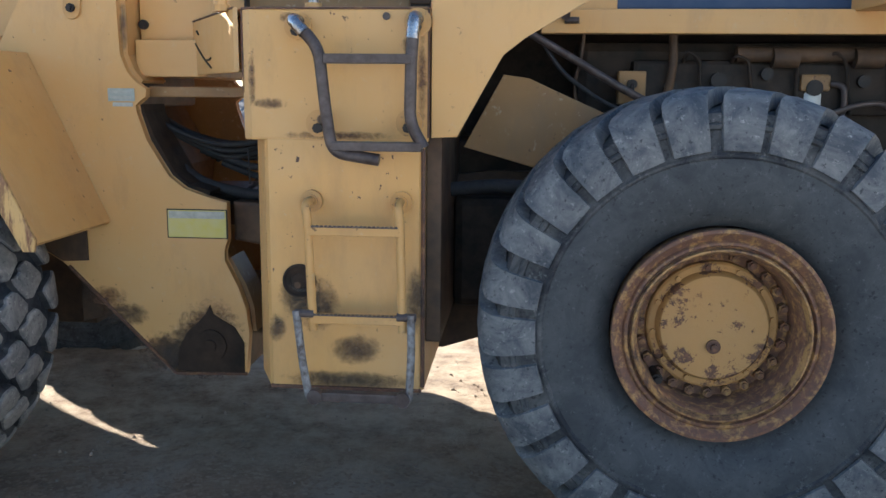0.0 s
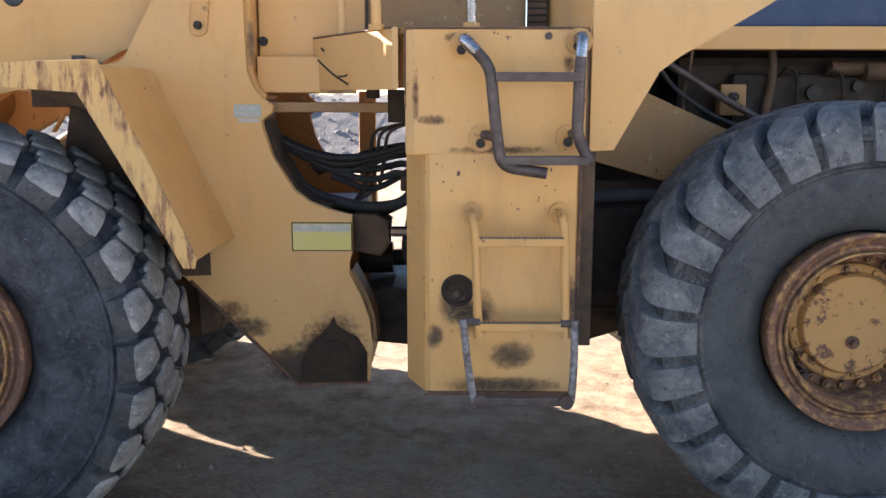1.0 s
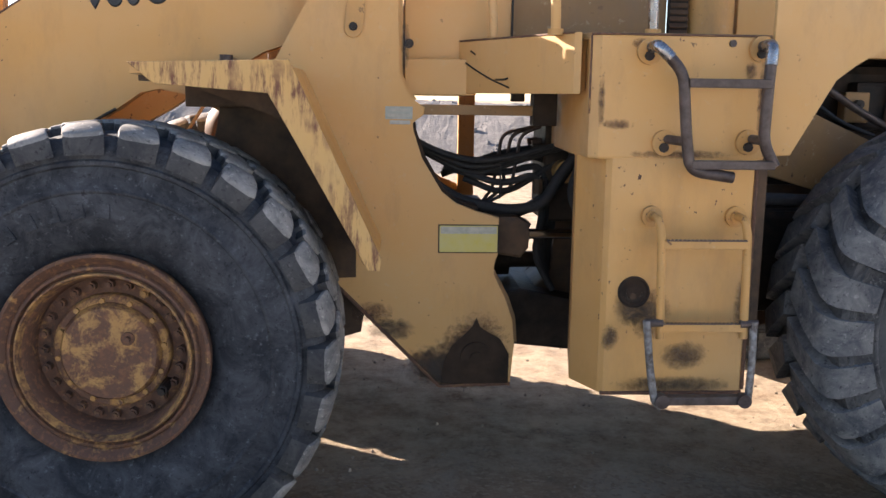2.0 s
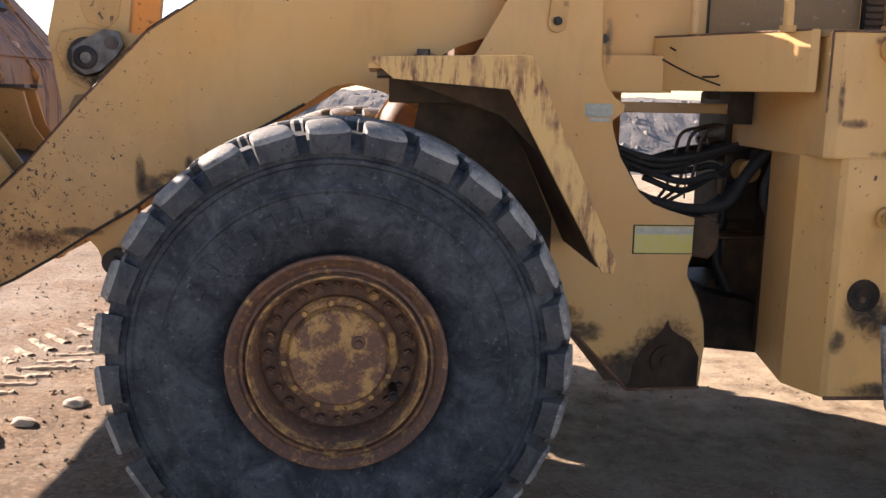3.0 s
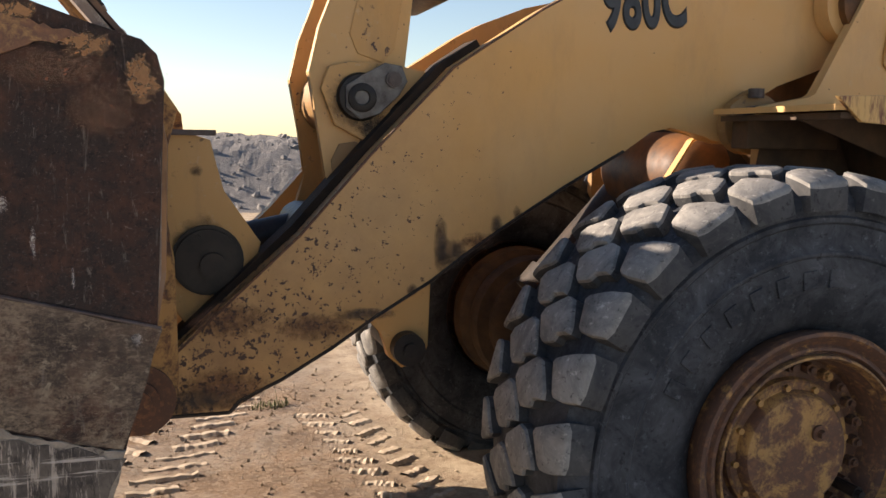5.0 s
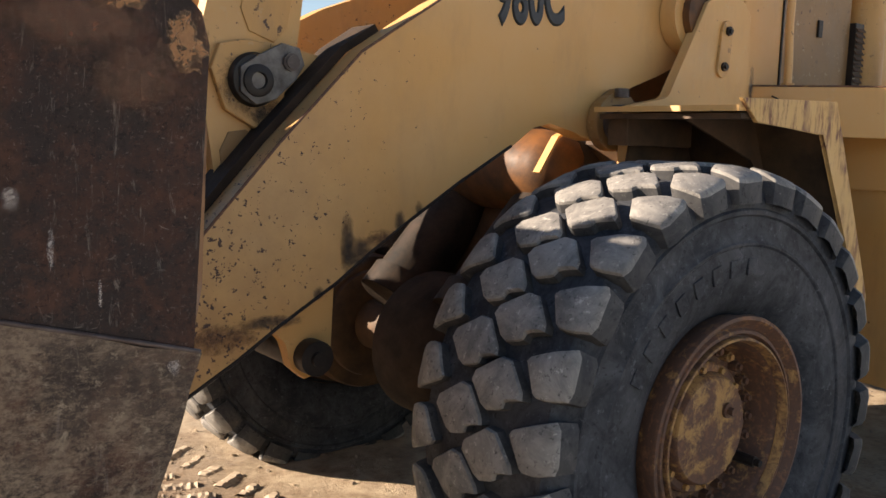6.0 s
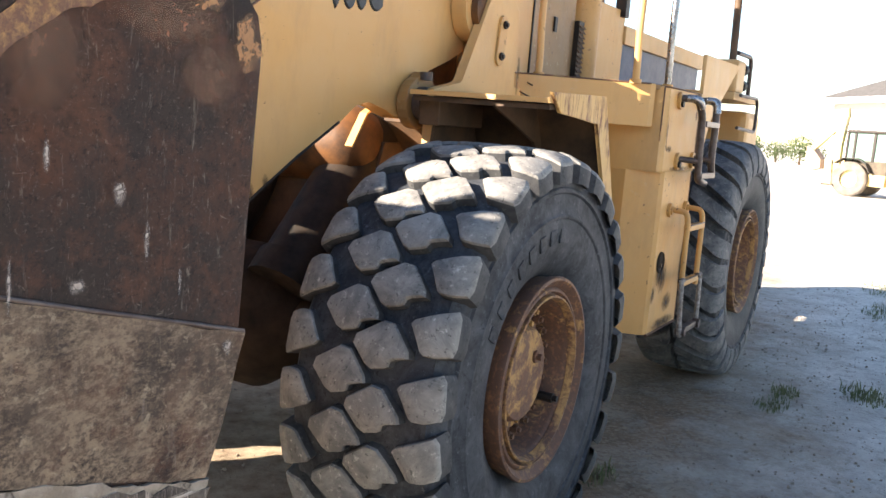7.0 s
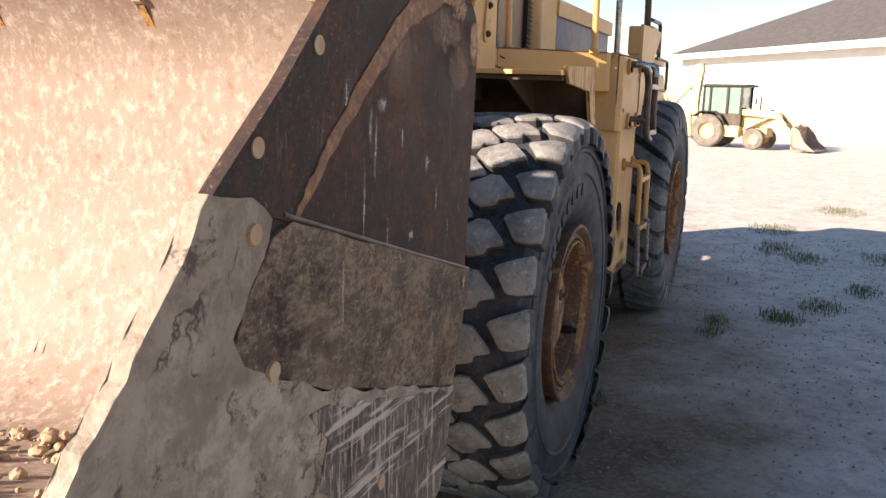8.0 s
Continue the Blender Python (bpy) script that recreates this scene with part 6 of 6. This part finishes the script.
def shop():
    """A long white shed with a grey hipped roof; its long wall runs along u."""
    sh = thing("shed", "long white shed with a grey hipped roof", "building")
    P, u = Vector((75.6, 12.9, 0)), Vector((-24.0, -15.1, 0)).normalized()
    n = Vector((-u.y, u.x, 0))
    if n.x < 0:
        n = -n
    L, D, H = 60, 26, 5.75

    def at(a, b, z):
        return tuple(P + u * a + n * b + Vector((0, 0, z)))
    bm = bmesh.new()
    v = [bm.verts.new(at(a, b, z)) for z in (-0.1, H) for a, b in ((0.8, 0.8), (L - 0.8, 0.8), (L - 0.8, D - 0.8), (0.8, D - 0.8))]
    for f in ((0, 1, 5, 4), (1, 2, 6, 5), (2, 3, 7, 6), (3, 0, 4, 7), (4, 5, 6, 7)):
        bm.faces.new([v[i] for i in f])
    part("wall", bm, wall_white, sh, "white sheet wall")
    bm = bmesh.new()
    e = [bm.verts.new(at(a, b, H)) for a, b in ((-0.3, -0.3), (L + 0.3, -0.3), (L + 0.3, D + 0.3), (-0.3, D + 0.3))]
    r = [bm.verts.new(at(a, D / 2, H + 6.4)) for a in (15, L - 15)]
    for f in ((e[0], e[1], r[1], r[0]), (e[1], e[2], r[1]), (e[2], e[3], r[0], r[1]), (e[3], e[0], r[0]), tuple(e[::-1])):
        bm.faces.new(f)
    part("roof", bm, roof_grey, sh, "grey shingle roof")
    bm = bmesh.new()
    a = [bm.verts.new(at(q, b, z)) for q, b, z in ((-0.35, -0.35, H - 0.42), (L, -0.35, H - 0.42), (L, -0.35, H + 0.02), (-0.35, -0.35, H + 0.02))]
    c = [bm.verts.new(at(q, b, z)) for q, b, z in ((-0.35, -0.2, H - 0.42), (L, -0.2, H - 0.42), (L, -0.2, H + 0.02), (-0.35, -0.2, H + 0.02))]
    bm.faces.new(a)
    bm.faces.new(c[::-1])
    for i in range(4):
        bm.faces.new((a[i], a[(i + 1) % 4], c[(i + 1) % 4], c[i]))
    part("fascia", bm, wall_white, sh, "white eaves board")


shop()


def shrub(x, y, r, h):
    tr = thing("shrub", "green shrub far across the flat ground", "shrub", "far shrubs")
    bm = bmesh.new()
    rod(bm, (x, y, -0.1), (x, y, h * 0.5), 0.12, 8, 0.05)
    part("trunk", bm, frame_brown, tr)
    bm = bmesh.new()
    for k in range(1100):
        d = Vector((random.gauss(0, 1), random.gauss(0, 1), random.gauss(0, 0.8))).normalized() * random.random() ** 0.4
        c = Vector((x + d.x * r * (1 + 0.3 * noise.noise((d.x * 2, d.y * 2, x))), y + d.y * r, h * 0.55 + d.z * h * 0.48))
        s = random.uniform(0.06, 0.16) * r * 0.6
        m = Matrix.Translation(c) @ Euler((random.random() * 6, random.random() * 6, random.random() * 6)).to_matrix().to_4x4()
        q = [bm.verts.new(m @ Vector(p)) for p in ((-s, 0, 0), (0, -s * 0.6, 0), (s, 0, 0), (0, s * 0.6, 0.1 * s))]
        bm.faces.new(q)
    part("crown", bm, tree_mat, tr)


for x, y, r, h in ((80, 14.6, 1.4, 2.6), (82, 17.0, 1.2, 2.0), (92, 22.0, 2.0, 2.6), (110, 30, 2.6, 3.2), (78, 13.0, 0.9, 1.9)):
    shrub(x, y, r, h)
shrub(-12.0, 72.0, 0.9, 2.6)

# ---- ground litter ----
def scatter(name, n, where, rmin, rmax, mat, label, cat):
    verts, faces = [], []
    base = bmesh.new()
    bmesh.ops.create_icosphere(base, subdivisions=1, radius=1)
    bv = [v.co.copy() for v in base.verts]
    bf = [[v.index for v in f.verts] for f in base.faces]
    base.free()
    for k in range(n):
        x, y = where()
        r = rmin + (rmax - rmin) * random.random() ** 3
        rot = Euler((random.random() * 6, random.random() * 6, random.random() * 6)).to_matrix()
        sc = Vector((r, r * random.uniform(0.6, 1), r * random.uniform(0.4, 0.8)))
        o = len(verts)
        z = ground_height(x, y) + r * 0.15
        for v in bv:
            q = rot @ Vector((v.x * sc.x, v.y * sc.y, v.z * sc.z)) * random.uniform(0.88, 1.1)
            verts.append((x + q.x, y + q.y, z + q.z))
        faces += [[i + o for i in f] for f in bf]
    me = bpy.data.meshes.new(name)
    me.from_pydata(verts, [], faces)
    me.materials.append(mat)
    return tagged(new(name, me), label, cat, kind="stuff")


def near_yard():
    return random.uniform(-7.5, 4.5), random.uniform(-0.5, 9.5)


def sunny_patch():
    return random.gauss(-4.4, 0.9), random.gauss(6.0, 1.5)


scatter("pebbles", 5600, near_yard, 0.003, 0.015, grit_mat, "small pale pebbles scattered on the soil", "pebbles")
def shaded_yard():
    return random.uniform(-3.0, 6.0), random.uniform(0.2, 3.4)


scatter("gravel", 3600, shaded_yard, 0.003, 0.014, grit_mat, "fine pale gravel strewn on the yard", "gravel")
scatter("clods", 2200, sunny_patch, 0.003, 0.016, soil_mat, "brown crumbs of soil on the yard", "clods")
for x, y, r in ((-4.45, 4.84, 0.055), (-4.80, 4.35, 0.10), (-4.62, 4.55, 0.05)):
    bm = bmesh.new()
    bmesh.ops.create_icosphere(bm, subdivisions=3, radius=1)
    for v in bm.verts:
        k = 1 + 0.28 * noise.noise((v.co.x * 1.7 + x * 9, v.co.y * 1.7, v.co.z * 1.7)) + 0.08 * noise.noise(v.co * 5)
        v.co = Vector((x + v.co.x * r * 1.2 * k, y + v.co.y * r * k, r * 0.25 + v.co.z * r * 0.55 * k))
    tagged(part("stone", bm, stone_mat, smooth=True), "pale rough stone lying on the soil", "stone", "stones on the soil")


def tread_prints():
    """Pressed bars of soil left by a tyre, in two slanting rows; sunlight on them is in their pale colour."""
    bm = bmesh.new()
    for (x0, y0), (x1, y1), half in (((-5.35, 4.6), (-4.0, 8.6), 0.20), ((-3.62, 4.6), (-3.9, 6.6), 0.12)):
        d = Vector((x1 - x0, y1 - y0))
        L = d.length
        d.normalize()
        nrm = Vector((-d.y, d.x))
        for k in range(int(L / 0.17)):
            for s in (-1, 1):
                c = Vector((x0, y0)) + d * (k * 0.17 + (0.085 if s > 0 else 0)) + nrm * s * half * 0.95
                along = (nrm * s + d * 0.55).normalized()
                m2 = Vector((-along.y, along.x))
                ln, wd, ht = half * random.uniform(0.55, 0.85), 0.034 * random.uniform(0.8, 1.2), random.uniform(0.009, 0.018)
                rows = []
                for q in range(12):
                    a = -1 + 2 * q / 11
                    p = c + along * a * ln + m2 * random.uniform(-0.008, 0.008)
                    z = ground_height(p.x, p.y)
                    w = wd * random.uniform(0.7, 1.2)
                    h = ht * random.uniform(0.5, 1.15)
                    rows.append([bm.verts.new((*(p + m2 * e * w), z + zz)) for e, zz in ((-1.3, -0.006), (-0.5, h), (0.5, h), (1.3, -0.006))])
                for A, B in zip(rows, rows[1:]):
                    for e in range(3):
                        bm.faces.new((A[e], A[e + 1], B[e + 1], B[e]))
    ob = part("tread_prints", bm, lit_print_soil, smooth=False)
    return tagged(ob, "ridges of soil pressed by a tyre's tread, coloured pale as if sunlit", "tyre track", kind="stuff")


tread_prints()


def weeds():
    bm = bmesh.new()
    spots = [(4.03, 2.0, 0.35), (1.46, 1.89, 0.28), (0.82, 2.17, 0.2), (4.65, 2.31, 0.4), (4.53, 1.11, 0.4), (1.32, 1.26, 0.2), (0.10, 2.73, 0.16), (0.47, 2.70, 0.14), (0.93, 2.26, 0.2), (-1.86, 3.21, 0.12), (-4.35, 7.48, 0.2), (-4.2, 6.6, 0.1), (2.4, 1.5, 0.25), (6.5, 2.4, 0.5), (9.5, 1.4, 0.6), (3.0, 0.6, 0.3)]
    for x, y, r in spots:
        for k in range(int(260 * (r / 0.25))):
            a, q = random.random() * math.tau, r * random.random() ** 0.7
            px, py = x + q * math.cos(a) * 1.3, y + q * math.sin(a) * 0.7
            z = ground_height(px, py) if px < 60 else 0
            h = random.uniform(0.012, 0.05) * (1 + (random.random() < 0.04) * 1.6)
            t = random.random() * math.tau
            lx, ly = math.cos(t) * h * 0.6, math.sin(t) * h * 0.6
            w = random.uniform(0.0015, 0.004)
            wx, wy = -math.sin(t) * w, math.cos(t) * w
            p = [bm.verts.new(c) for c in ((px - wx, py - wy, z - 0.005), (px + wx, py + wy, z - 0.005), (px + lx * 0.5 + wx, py + ly * 0.5 + wy, z + h * 0.7), (px + lx, py + ly, z + h), (px + lx * 0.5 - wx, py + ly * 0.5 - wy, z + h * 0.7))]
            bm.faces.new(p)
    return tagged(part("weeds", bm, leaf_mat), "low green weeds growing on the yard", "weeds", kind="stuff")


weeds()
